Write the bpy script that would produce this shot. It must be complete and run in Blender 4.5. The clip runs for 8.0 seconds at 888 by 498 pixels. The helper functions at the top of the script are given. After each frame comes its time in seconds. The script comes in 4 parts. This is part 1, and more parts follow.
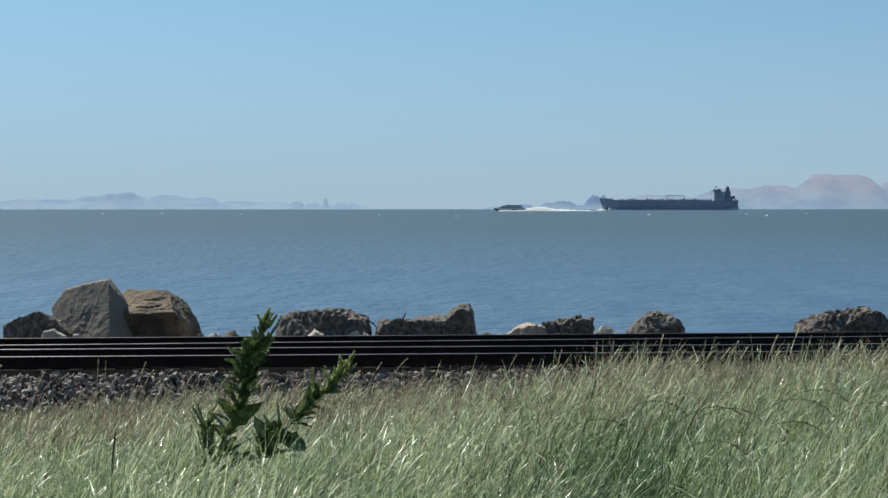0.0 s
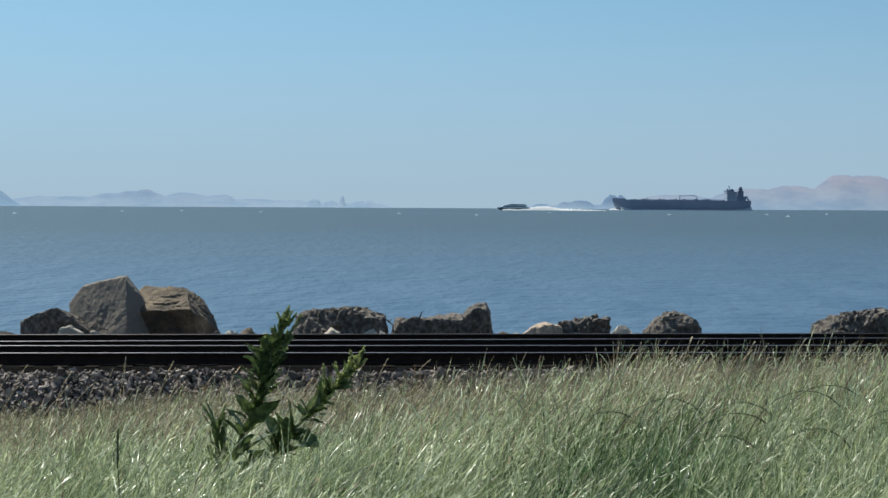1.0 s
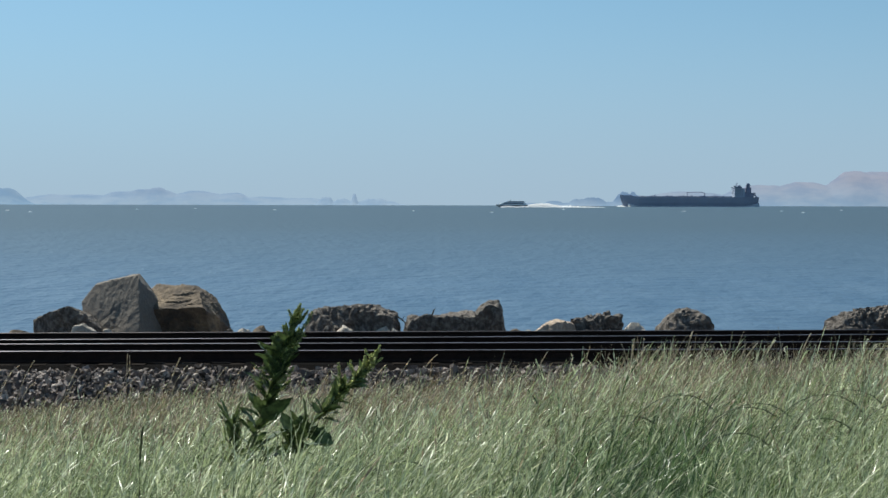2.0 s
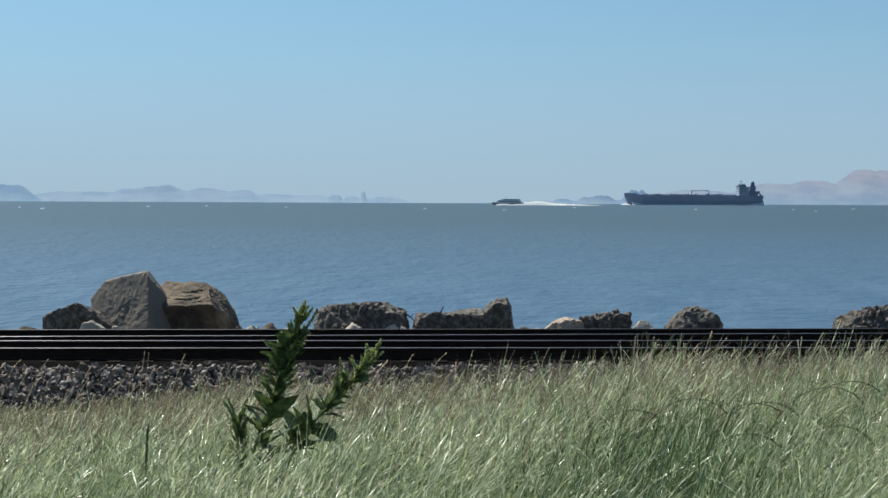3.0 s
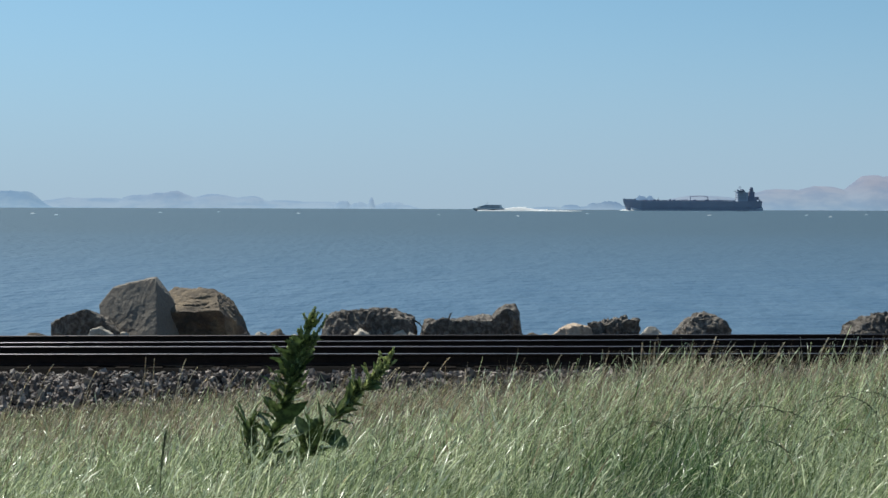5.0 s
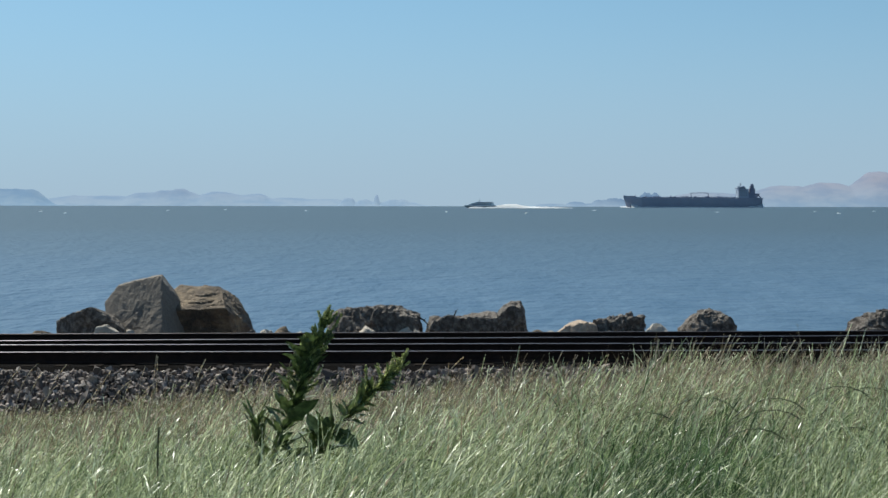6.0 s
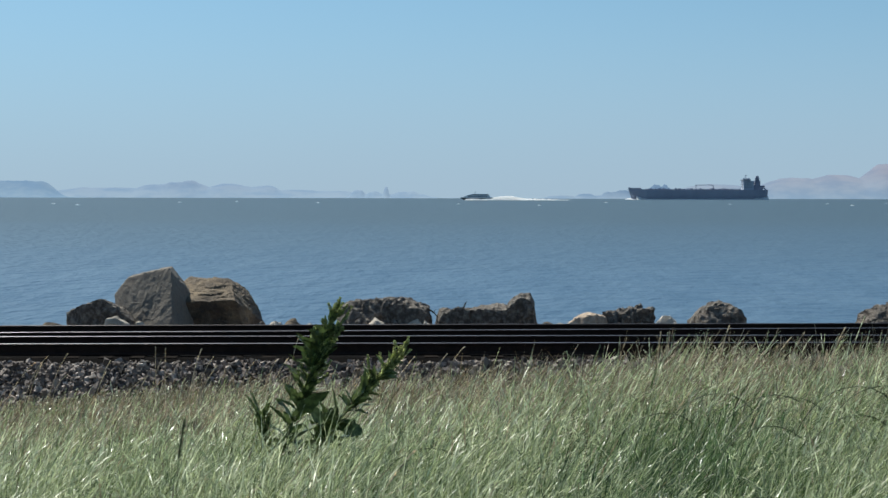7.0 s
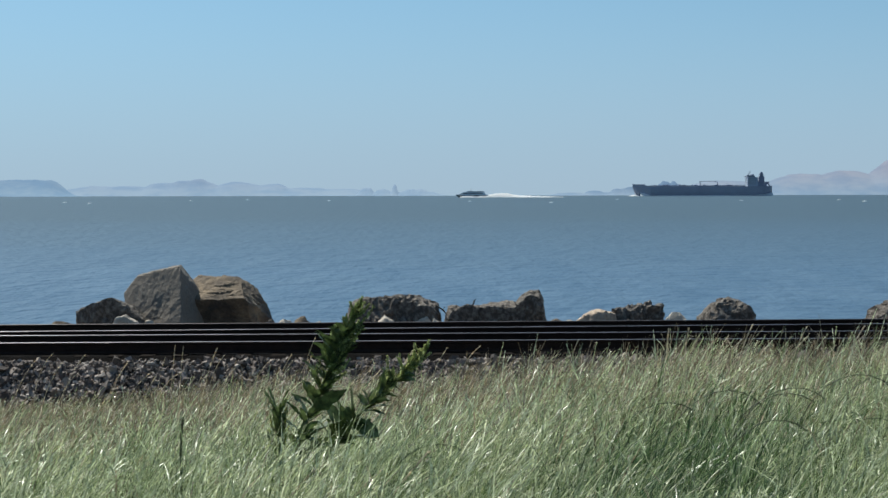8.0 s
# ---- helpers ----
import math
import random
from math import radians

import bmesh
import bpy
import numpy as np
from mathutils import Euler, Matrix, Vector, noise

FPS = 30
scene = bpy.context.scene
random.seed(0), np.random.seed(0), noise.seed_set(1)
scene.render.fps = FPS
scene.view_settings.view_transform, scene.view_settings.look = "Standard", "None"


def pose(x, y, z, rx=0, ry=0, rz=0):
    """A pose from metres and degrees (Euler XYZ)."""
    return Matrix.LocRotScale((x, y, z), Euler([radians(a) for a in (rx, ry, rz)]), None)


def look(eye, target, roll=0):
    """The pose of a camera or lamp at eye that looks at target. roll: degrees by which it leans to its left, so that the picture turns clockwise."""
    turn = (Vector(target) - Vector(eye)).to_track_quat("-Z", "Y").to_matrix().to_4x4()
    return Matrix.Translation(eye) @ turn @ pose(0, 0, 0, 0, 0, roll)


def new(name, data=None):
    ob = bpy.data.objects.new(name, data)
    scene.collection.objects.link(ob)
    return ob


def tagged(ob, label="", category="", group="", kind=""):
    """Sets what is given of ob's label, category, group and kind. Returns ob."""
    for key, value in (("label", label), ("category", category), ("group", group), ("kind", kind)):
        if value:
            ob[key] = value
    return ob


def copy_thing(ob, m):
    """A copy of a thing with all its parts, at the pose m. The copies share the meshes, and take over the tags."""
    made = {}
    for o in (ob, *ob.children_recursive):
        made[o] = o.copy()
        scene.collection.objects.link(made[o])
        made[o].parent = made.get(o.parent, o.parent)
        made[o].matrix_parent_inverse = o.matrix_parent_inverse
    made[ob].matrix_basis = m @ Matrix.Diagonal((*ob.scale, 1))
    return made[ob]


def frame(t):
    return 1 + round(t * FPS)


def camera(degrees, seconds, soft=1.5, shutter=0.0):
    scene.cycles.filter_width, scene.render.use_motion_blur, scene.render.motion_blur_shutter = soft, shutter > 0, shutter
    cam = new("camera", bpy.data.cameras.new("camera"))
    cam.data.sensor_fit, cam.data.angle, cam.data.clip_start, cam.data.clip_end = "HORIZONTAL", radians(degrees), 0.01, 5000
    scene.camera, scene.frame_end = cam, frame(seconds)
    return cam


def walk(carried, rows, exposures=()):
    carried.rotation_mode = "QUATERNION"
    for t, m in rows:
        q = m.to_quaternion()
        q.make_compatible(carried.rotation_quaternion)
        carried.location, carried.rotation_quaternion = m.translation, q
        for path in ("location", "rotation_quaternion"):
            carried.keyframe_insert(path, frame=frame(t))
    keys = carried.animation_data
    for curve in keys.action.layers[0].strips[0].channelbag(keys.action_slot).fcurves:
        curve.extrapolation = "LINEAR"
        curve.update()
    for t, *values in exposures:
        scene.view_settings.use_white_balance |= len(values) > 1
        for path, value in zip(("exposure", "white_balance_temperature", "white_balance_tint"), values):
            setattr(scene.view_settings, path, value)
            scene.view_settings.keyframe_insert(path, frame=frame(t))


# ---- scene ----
# ---------------------------------------------------------------- camera
EYE = 4.6          # eye height above the water
cam = camera(27.54, 8.0, soft=1.5)
TURNS = (          # seconds, yaw, pitch, roll in degrees
    (0.0, -1.409, -1.308, 0.015), (0.5, -1.109, -1.328, -0.148), (1.0, -0.869, -1.347, -0.300),
    (1.5, -0.664, -1.381, -0.180), (3.0, -0.207, -1.504, -0.255), (3.5, -0.100, -1.478, -0.252),
    (4.0, -0.047, -1.396, -0.249), (4.5, 0.000, -1.314, -0.241), (6.0, 0.209, -1.405, -0.100),
    (6.5, 0.403, -1.549, -0.121), (7.0, 0.511, -1.658, -0.116), (7.5, 0.664, -1.735, -0.019),
    (8.0, 0.785, -1.740, 0.120))
walk(cam, [(t, pose(0, 0, EYE, 90 + pitch, roll, yaw)) for t, yaw, pitch, roll in TURNS],
     exposures=[(0.0, 0.12, 6400, 4), (8.0, 0.12, 6400, 4)])

# ---------------------------------------------------------------- daylight
SUN_EL, SUN_AZ = radians(53), radians(-42)     # azimuth from +y towards +x
world = bpy.data.worlds.new("sky")
scene.world = world
world.use_nodes = True
wn, wl = world.node_tree.nodes, world.node_tree.links
sky = wn.new("ShaderNodeTexSky")
sky.sky_type, sky.sun_disc = "NISHITA", False
sky.sun_elevation, sky.sun_rotation = SUN_EL, SUN_AZ
sky.altitude, sky.air_density, sky.dust_density, sky.ozone_density = 0, 1.0, 0.4, 1.4
wn["Background"].inputs["Strength"].default_value = 0.086
# clear blue haze: the sky seen over the water is that of a few degrees higher
wc = wn.new("ShaderNodeTexCoord")
wm = wn.new("ShaderNodeMapping")
wm.inputs["Location"].default_value, wm.inputs["Scale"].default_value = (0, 0, 0.11), (1, 1, 1.0)
wl.new(wc.outputs["Generated"], wm.inputs["Vector"])
wv = wn.new("ShaderNodeVectorMath")
wv.operation = "NORMALIZE"
wl.new(wm.outputs[0], wv.inputs[0])
wl.new(wv.outputs[0], sky.inputs["Vector"])
# a band of pale haze over the horizon, all the way round
tone = wn.new("ShaderNodeMix")
tone.data_type, tone.blend_type = "RGBA", "MULTIPLY"
tone.inputs[0].default_value, tone.inputs[7].default_value = 1.0, (0.95, 1.13, 1.12, 1)
wl.new(sky.outputs[0], tone.inputs[6])
wz = wn.new("ShaderNodeSeparateXYZ")
wl.new(wc.outputs["Generated"], wz.inputs[0])
fade = wn.new("ShaderNodeMapRange")
fade.interpolation_type = "SMOOTHSTEP"
fade.inputs["From Min"].default_value, fade.inputs["From Max"].default_value = -0.02, 0.13
fade.inputs["To Min"].default_value, fade.inputs["To Max"].default_value = 0.9, 0.0
wl.new(wz.outputs["Z"], fade.inputs["Value"])
haze = wn.new("ShaderNodeMix")
haze.data_type = "RGBA"
haze.inputs[7].default_value = (4.05, 5.02, 6.40, 1)
wl.new(fade.outputs[0], haze.inputs[0])
wl.new(tone.outputs[2], haze.inputs[6])
wl.new(haze.outputs[2], wn["Background"].inputs["Color"])

sun = new("sun", bpy.data.lights.new("sun", "SUN"))
sun.data.energy, sun.data.angle, sun.data.color = 5.4, radians(0.53), (1.0, 0.95, 0.87)
to_sun = Vector((math.sin(SUN_AZ) * math.cos(SUN_EL), math.cos(SUN_AZ) * math.cos(SUN_EL), math.sin(SUN_EL)))
sun.matrix_world = look(to_sun * 50, (0, 0, 0))


# ---------------------------------------------------------------- materials
def shader(name):
    m = bpy.data.materials.new(name)
    m.use_nodes = True
    nt = m.node_tree
    return m, nt.nodes, nt.links, nt.nodes["Principled BSDF"]


def noise_node(n, l, coord, scale, detail=5, rough=0.6, stretch=None):
    if stretch:
        mp = n.new("ShaderNodeMapping")
        mp.inputs["Scale"].default_value = stretch
        l.new(coord, mp.inputs["Vector"])
        coord = mp.outputs[0]
    t = n.new("ShaderNodeTexNoise")
    t.inputs["Scale"].default_value, t.inputs["Detail"].default_value = scale, detail
    t.inputs["Roughness"].default_value = rough
    l.new(coord, t.inputs["Vector"])
    return t.outputs["Fac"]


def ramp(n, l, fac, stops):
    r = n.new("ShaderNodeValToRGB")
    e = r.color_ramp.elements
    while len(e) < len(stops):
        e.new(0.5)
    for k, (p, c) in zip(e, stops):
        k.position, k.color = p, (*c, 1)
    l.new(fac, r.inputs["Fac"])
    return r.outputs["Color"]


def mix(n, l, fac, a, b, mode="MIX"):
    x = n.new("ShaderNodeMix")
    x.data_type, x.blend_type = "RGBA", mode
    if isinstance(fac, (int, float)):
        x.inputs[0].default_value = fac
    else:
        l.new(fac, x.inputs[0])
    for k, v in ((6, a), (7, b)):
        if isinstance(v, tuple):
            x.inputs[k].default_value = (*v, 1)
        else:
            l.new(v, x.inputs[k])
    return x.outputs[2]


def surface(name, c1, c2, stain, scale=4.0, fine=40.0, rough=0.85, bump=0.4, metal=0.0, dist=0.02, where="Object"):
    """Two scales of colour change, and relief."""
    m, n, l, p = shader(name)
    co = n.new("ShaderNodeTexCoord").outputs[where]
    big, small = noise_node(n, l, co, scale), noise_node(n, l, co, fine, 6, 0.7)
    base = ramp(n, l, big, [(0.35, c1), (0.65, c2)])
    spots = ramp(n, l, small, [(0.45, (0, 0, 0)), (0.72, (1, 1, 1))])
    l.new(mix(n, l, spots, base, stain), p.inputs["Base Color"])
    p.inputs["Roughness"].default_value, p.inputs["Metallic"].default_value = rough, metal
    b = n.new("ShaderNodeBump")
    b.inputs["Strength"].default_value, b.inputs["Distance"].default_value = bump, dist
    l.new(small, b.inputs["Height"])
    l.new(b.outputs[0], p.inputs["Normal"])
    return m


def blade_material(name, stops, gloss=0.45, through_light=0.35, dry=False):
    """Leaves and blades: colour from piece to piece, some light passing through."""
    m, n, l, p = shader(name)
    g = n.new("ShaderNodeNewGeometry")
    co = n.new("ShaderNodeTexCoord").outputs["Object"]
    tint = n.new("ShaderNodeMix")
    tint.data_type, tint.blend_type = "RGBA", "MULTIPLY"
    tint.inputs[0].default_value = 1.0
    l.new(ramp(n, l, noise_node(n, l, co, 1.3, 3), [(0.38, (0.78, 0.75, 0.72) if dry else (0.61, 0.69, 0.58)), (0.64, (1.02, 1.0, 0.96) if dry else (1.0, 1.02, 0.95))]), tint.inputs[6])
    l.new(ramp(n, l, g.outputs["Random Per Island"], stops), tint.inputs[7])
    # mottling along each blade
    c = mix(n, l, 1.0, tint.outputs[2], ramp(n, l, noise_node(n, l, co, 26, 3), [(0.38, (0.45, 0.46, 0.43)), (0.60, (1.2, 1.18, 1.12))]), "MULTIPLY")
    l.new(c, p.inputs["Base Color"])
    p.inputs["Roughness"].default_value = gloss
    tr = n.new("ShaderNodeBsdfTranslucent")
    l.new(c, tr.inputs["Color"])
    ms = n.new("ShaderNodeMixShader")
    ms.inputs[0].default_value = through_light
    l.new(p.outputs[0], ms.inputs[1])
    l.new(tr.outputs[0], ms.inputs[2])
    l.new(ms.outputs[0], n["Material Output"].inputs["Surface"])
    return m


def foam_material():
    """Aerated water: white, and light passes through it."""
    m, n, l, p = shader("sea_foam")
    co = n.new("ShaderNodeTexCoord").outputs["Object"]
    l.new(ramp(n, l, noise_node(n, l, co, 0.6), [(0.35, (0.90, 0.93, 0.95)), (0.6, (0.98, 0.98, 0.98))]), p.inputs["Base Color"])
    p.inputs["Roughness"].default_value = 0.9
    tr = n.new("ShaderNodeBsdfTranslucent")
    tr.inputs["Color"].default_value = (0.90, 0.96, 1.0, 1)
    ms = n.new("ShaderNodeMixShader")
    ms.inputs[0].default_value = 0.45
    l.new(p.outputs[0], ms.inputs[1])
    l.new(tr.outputs[0], ms.inputs[2])
    l.new(ms.outputs[0], n["Material Output"].inputs["Surface"])
    return m


def plain(name, c, rough=0.6, metal=0.0, scale=3.0):
    d = tuple(v * 0.75 for v in c)
    return surface(name, d, c, tuple(v * 0.85 for v in c), scale, scale * 12, rough, 0.15, metal)


M_GRASS = blade_material("grass_blades", [(0.0, (0.018, 0.040, 0.011)), (0.38, (0.077, 0.131, 0.040)), (0.66, (0.272, 0.352, 0.138)), (0.86, (0.645, 0.70, 0.41)), (1.0, (0.98, 0.98, 0.78))], 0.24, 0.38)
M_SEED = blade_material("grass_seed", [(0.0, (0.30, 0.345, 0.19)), (0.5, (0.60, 0.635, 0.42)), (1.0, (0.95, 0.96, 0.77))], 0.36, 0.45)
M_LUSHSHADE = blade_material("lush_and_gap_shade_grass", [(0.0, (0.014, 0.034, 0.008)), (0.5, (0.045, 0.10, 0.028)), (0.82, (0.17, 0.29, 0.10)), (1.0, (0.70, 0.80, 0.50))], 0.32, 0.32)
M_HUSK = blade_material("brown_grass_seed", [(0.0, (0.16, 0.12, 0.075)), (0.5, (0.34, 0.27, 0.185)), (1.0, (0.60, 0.51, 0.39))], 0.5, 0.3, True)
M_REED = blade_material("dark_dry_stalk", [(0.0, (0.07, 0.09, 0.04)), (1.0, (0.12, 0.13, 0.06))], 0.5, 0.1)
M_STRAW = blade_material("dry_straw", [(0.0, (0.72, 0.65, 0.54)), (1.0, (0.98, 0.94, 0.86))], 0.5, 0.65, True)
M_DOCK = blade_material("dock_leaf", [(0.0, (0.08, 0.11, 0.046)), (0.6, (0.17, 0.22, 0.09)), (1.0, (0.40, 0.45, 0.22))], 0.42, 0.3)
M_DOCKSEED = blade_material("dock_seed", [(0.0, (0.12, 0.15, 0.05)), (0.35, (0.38, 0.43, 0.17)), (0.7, (0.72, 0.74, 0.38)), (1.0, (0.97, 0.94, 0.64))], 0.6, 0.5)
M_DOCKSTEM = plain("dock_stem", (0.22, 0.24, 0.11), 0.6, 0, 20)
M_SOIL = surface("bank_soil", (0.05, 0.055, 0.025), (0.09, 0.085, 0.045), (0.14, 0.12, 0.07), 1.2, 30, 0.95, 0.6)
M_BALLAST = surface("dark_ballast_fines", (0.020, 0.017, 0.016), (0.035, 0.03, 0.028), (0.05, 0.045, 0.042), 3, 45, 0.95, 0.8)
M_RAIL = surface("rusty_rail_steel", (0.022, 0.014, 0.012), (0.035, 0.022, 0.018), (0.05, 0.03, 0.022), 5, 60, 0.8, 0.2)
# shade on the farthest tread, painted as a darker copy of the polished one
M_SHADETREAD = surface("shaded_rail_tread", (0.07, 0.06, 0.062), (0.10, 0.088, 0.09), (0.06, 0.05, 0.05), 2, 30, 0.5, 0.05, 1.0)
M_TREAD = surface("polished_rail_tread", (0.19, 0.175, 0.185), (0.25, 0.23, 0.24), (0.15, 0.135, 0.14), 2, 30, 0.4, 0.05, 1.0)
# near-black ballast colour stands in for the shade between the rails
M_BEDSHADE = surface("shade_black_ballast", (0.003, 0.0026, 0.0025), (0.006, 0.005, 0.005), (0.009, 0.008, 0.0075), 3, 45, 1.0, 0.8)
# creosoted timber, its colour darkened further for the same rail shade
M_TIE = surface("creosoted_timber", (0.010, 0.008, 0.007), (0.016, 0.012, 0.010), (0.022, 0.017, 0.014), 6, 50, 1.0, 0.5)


for dull in (M_TIE, M_BALLAST, M_RAIL, M_BEDSHADE):
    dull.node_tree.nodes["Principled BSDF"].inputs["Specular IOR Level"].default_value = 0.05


def stone_material():
    m, n, l, p = shader("ballast_stone")
    g = n.new("ShaderNodeNewGeometry")
    c = ramp(n, l, g.outputs["Random Per Island"], [(0, (0.035, 0.028, 0.024)), (0.4, (0.12, 0.094, 0.081)), (0.75, (0.27, 0.221, 0.19)), (1, (0.52, 0.445, 0.39))])
    co = n.new("ShaderNodeTexCoord").outputs["Object"]
    l.new(mix(n, l, ramp(n, l, noise_node(n, l, co, 60), [(0.4, (0, 0, 0)), (0.7, (0.5, 0.5, 0.5))]), c, (0.07, 0.05, 0.045)), p.inputs["Base Color"])
    p.inputs["Roughness"].default_value = 0.8
    return m


M_STONE = stone_material()
M_ROCK = surface("brown_grey_rock", (0.060, 0.048, 0.040), (0.115, 0.092, 0.075), (0.30, 0.265, 0.225), 2.2, 9, 0.9, 0.9, dist=0.05)
M_CONC = surface("weathered_grey_concrete", (0.175, 0.148, 0.120), (0.225, 0.19, 0.155), (0.13, 0.108, 0.09), 1.5, 22, 0.9, 0.5, dist=0.02)
M_TAN = surface("tan_sandstone", (0.060, 0.045, 0.035), (0.31, 0.23, 0.145), (0.045, 0.034, 0.028), 1.3, 5, 0.9, 0.7, dist=0.05)
M_PALE = surface("pale_limestone", (0.42, 0.36, 0.29), (0.58, 0.52, 0.44), (0.32, 0.27, 0.22), 3, 20, 0.9, 0.6)
M_BUFF = surface("buff_sandstone", (0.36, 0.27, 0.20), (0.55, 0.43, 0.32), (0.26, 0.19, 0.145), 2.0, 12, 0.9, 0.6, dist=0.03)
M_SHORE = surface("shore_rubble", (0.20, 0.16, 0.13), (0.32, 0.27, 0.22), (0.12, 0.10, 0.09), 2, 18, 0.95, 0.8)
M_TWIG = plain("dark_twig", (0.05, 0.04, 0.03), 0.8)
M_FOAM = foam_material()
# tanker paints: airlight haze is put into these paler, bluer base colours
M_HULL = surface("hazed_dark_ship_hull", (0.30, 0.33, 0.42), (0.36, 0.39, 0.48), (0.37, 0.35, 0.42), 0.05, 0.35, 0.6, 0.1)
M_SHIPGREY = surface("hazed_grey_ship_paint", (0.40, 0.45, 0.54), (0.45, 0.50, 0.59), (0.34, 0.38, 0.46), 0.05, 0.5, 0.6, 0.1)
M_SHIPDARK = plain("hazed_dark_ship_fittings", (0.27, 0.29, 0.38), 0.6, 0, 0.1)
M_FERRY = surface("blue_grey_ferry_paint", (0.52, 0.58, 0.62), (0.60, 0.66, 0.70), (0.44, 0.50, 0.53), 0.1, 0.8, 0.4, 0.1)
M_CABIN = plain("pale_ferry_cabin", (0.74, 0.79, 0.81), 0.4, 0, 0.3)
M_FERRYWHITE = plain("white_ferry_paint", (0.80, 0.83, 0.85), 0.4, 0, 0.3)
M_GLASS = plain("dark_window_glass", (0.12, 0.14, 0.17), 0.2, 0, 0.3)
M_BIRD = plain("dark_bird_feathers", (0.07, 0.075, 0.085), 0.7, 0, 30)


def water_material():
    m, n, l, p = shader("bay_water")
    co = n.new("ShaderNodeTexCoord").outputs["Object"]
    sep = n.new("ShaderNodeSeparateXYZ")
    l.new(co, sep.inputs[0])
    # base colour greyer and darker out in the bay, bluer inshore, with a wandering edge
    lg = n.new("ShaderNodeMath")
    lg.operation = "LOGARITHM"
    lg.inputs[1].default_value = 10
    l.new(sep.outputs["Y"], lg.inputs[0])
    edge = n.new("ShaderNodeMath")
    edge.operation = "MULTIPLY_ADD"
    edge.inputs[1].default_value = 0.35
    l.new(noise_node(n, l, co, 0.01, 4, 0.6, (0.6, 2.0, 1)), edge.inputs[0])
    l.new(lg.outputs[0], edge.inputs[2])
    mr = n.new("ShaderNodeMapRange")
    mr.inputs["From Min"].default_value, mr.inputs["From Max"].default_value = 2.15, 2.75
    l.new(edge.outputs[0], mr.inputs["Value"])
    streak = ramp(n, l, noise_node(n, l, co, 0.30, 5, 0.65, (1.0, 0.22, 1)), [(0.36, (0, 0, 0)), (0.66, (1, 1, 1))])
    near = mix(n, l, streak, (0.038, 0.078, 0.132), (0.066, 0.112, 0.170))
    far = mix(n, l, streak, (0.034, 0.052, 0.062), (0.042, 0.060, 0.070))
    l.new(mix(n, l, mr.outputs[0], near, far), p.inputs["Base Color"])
    p.inputs["Roughness"].default_value, p.inputs["IOR"].default_value = 0.34, 1.333
    p.inputs["Specular IOR Level"].default_value = 0.36
    chop = n.new("ShaderNodeMath")
    chop.operation = "ADD"
    l.new(noise_node(n, l, co, 0.9, 3, 0.55, (1.0, 0.42, 1)), chop.inputs[0])
    l.new(noise_node(n, l, co, 0.2, 3, 0.6, (1.0, 0.4, 1)), chop.inputs[1])
    b = n.new("ShaderNodeBump")
    b.inputs["Strength"].default_value, b.inputs["Distance"].default_value = 0.8, 0.5
    l.new(chop.outputs[0], b.inputs["Height"])
    l.new(b.outputs[0], p.inputs["Normal"])
    return m


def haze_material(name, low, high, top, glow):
    """Far land over miles of bright air: that haze is painted in as colour and glow on a dull slope."""
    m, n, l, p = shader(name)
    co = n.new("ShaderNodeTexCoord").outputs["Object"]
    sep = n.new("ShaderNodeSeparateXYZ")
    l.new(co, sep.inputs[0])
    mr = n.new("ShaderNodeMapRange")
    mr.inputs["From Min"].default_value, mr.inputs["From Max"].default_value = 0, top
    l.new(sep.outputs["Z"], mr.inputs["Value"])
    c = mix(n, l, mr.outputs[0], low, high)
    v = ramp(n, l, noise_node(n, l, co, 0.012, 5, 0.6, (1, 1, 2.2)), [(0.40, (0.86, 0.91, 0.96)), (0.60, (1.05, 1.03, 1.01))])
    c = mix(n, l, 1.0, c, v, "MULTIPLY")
    # most of the painted haze colour is emitted, so the land itself glows
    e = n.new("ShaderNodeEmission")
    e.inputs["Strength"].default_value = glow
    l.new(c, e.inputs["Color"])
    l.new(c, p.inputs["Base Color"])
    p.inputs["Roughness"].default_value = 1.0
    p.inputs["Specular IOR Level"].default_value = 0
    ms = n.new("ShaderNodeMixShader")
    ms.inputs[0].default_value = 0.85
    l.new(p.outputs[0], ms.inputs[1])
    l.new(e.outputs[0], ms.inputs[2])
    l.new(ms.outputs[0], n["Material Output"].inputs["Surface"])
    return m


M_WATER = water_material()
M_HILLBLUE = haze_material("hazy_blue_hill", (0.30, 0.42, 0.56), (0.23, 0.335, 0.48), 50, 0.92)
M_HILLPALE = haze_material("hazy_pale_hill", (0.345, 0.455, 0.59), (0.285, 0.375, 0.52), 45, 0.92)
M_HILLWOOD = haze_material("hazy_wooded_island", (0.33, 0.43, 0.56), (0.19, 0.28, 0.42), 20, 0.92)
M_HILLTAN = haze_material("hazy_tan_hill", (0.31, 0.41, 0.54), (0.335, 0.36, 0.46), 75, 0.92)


# ---------------------------------------------------------------- helpers for meshes
def mesh_of(name, bm, materials, smooth=False):
    me = bpy.data.meshes.new(name)
    bm.to_mesh(me)
    bm.free()
    for m in materials if isinstance(materials, (list, tuple)) else [materials]:
        me.materials.append(m)
    if smooth:
        for f in me.polygons:
            f.use_smooth = True
    return me


def part(name, bm, material, parent, label="", smooth=False):
    ob = new(name, mesh_of(name, bm, material, smooth))
    ob.parent = parent
    if label:
        ob["label"] = label
    return ob


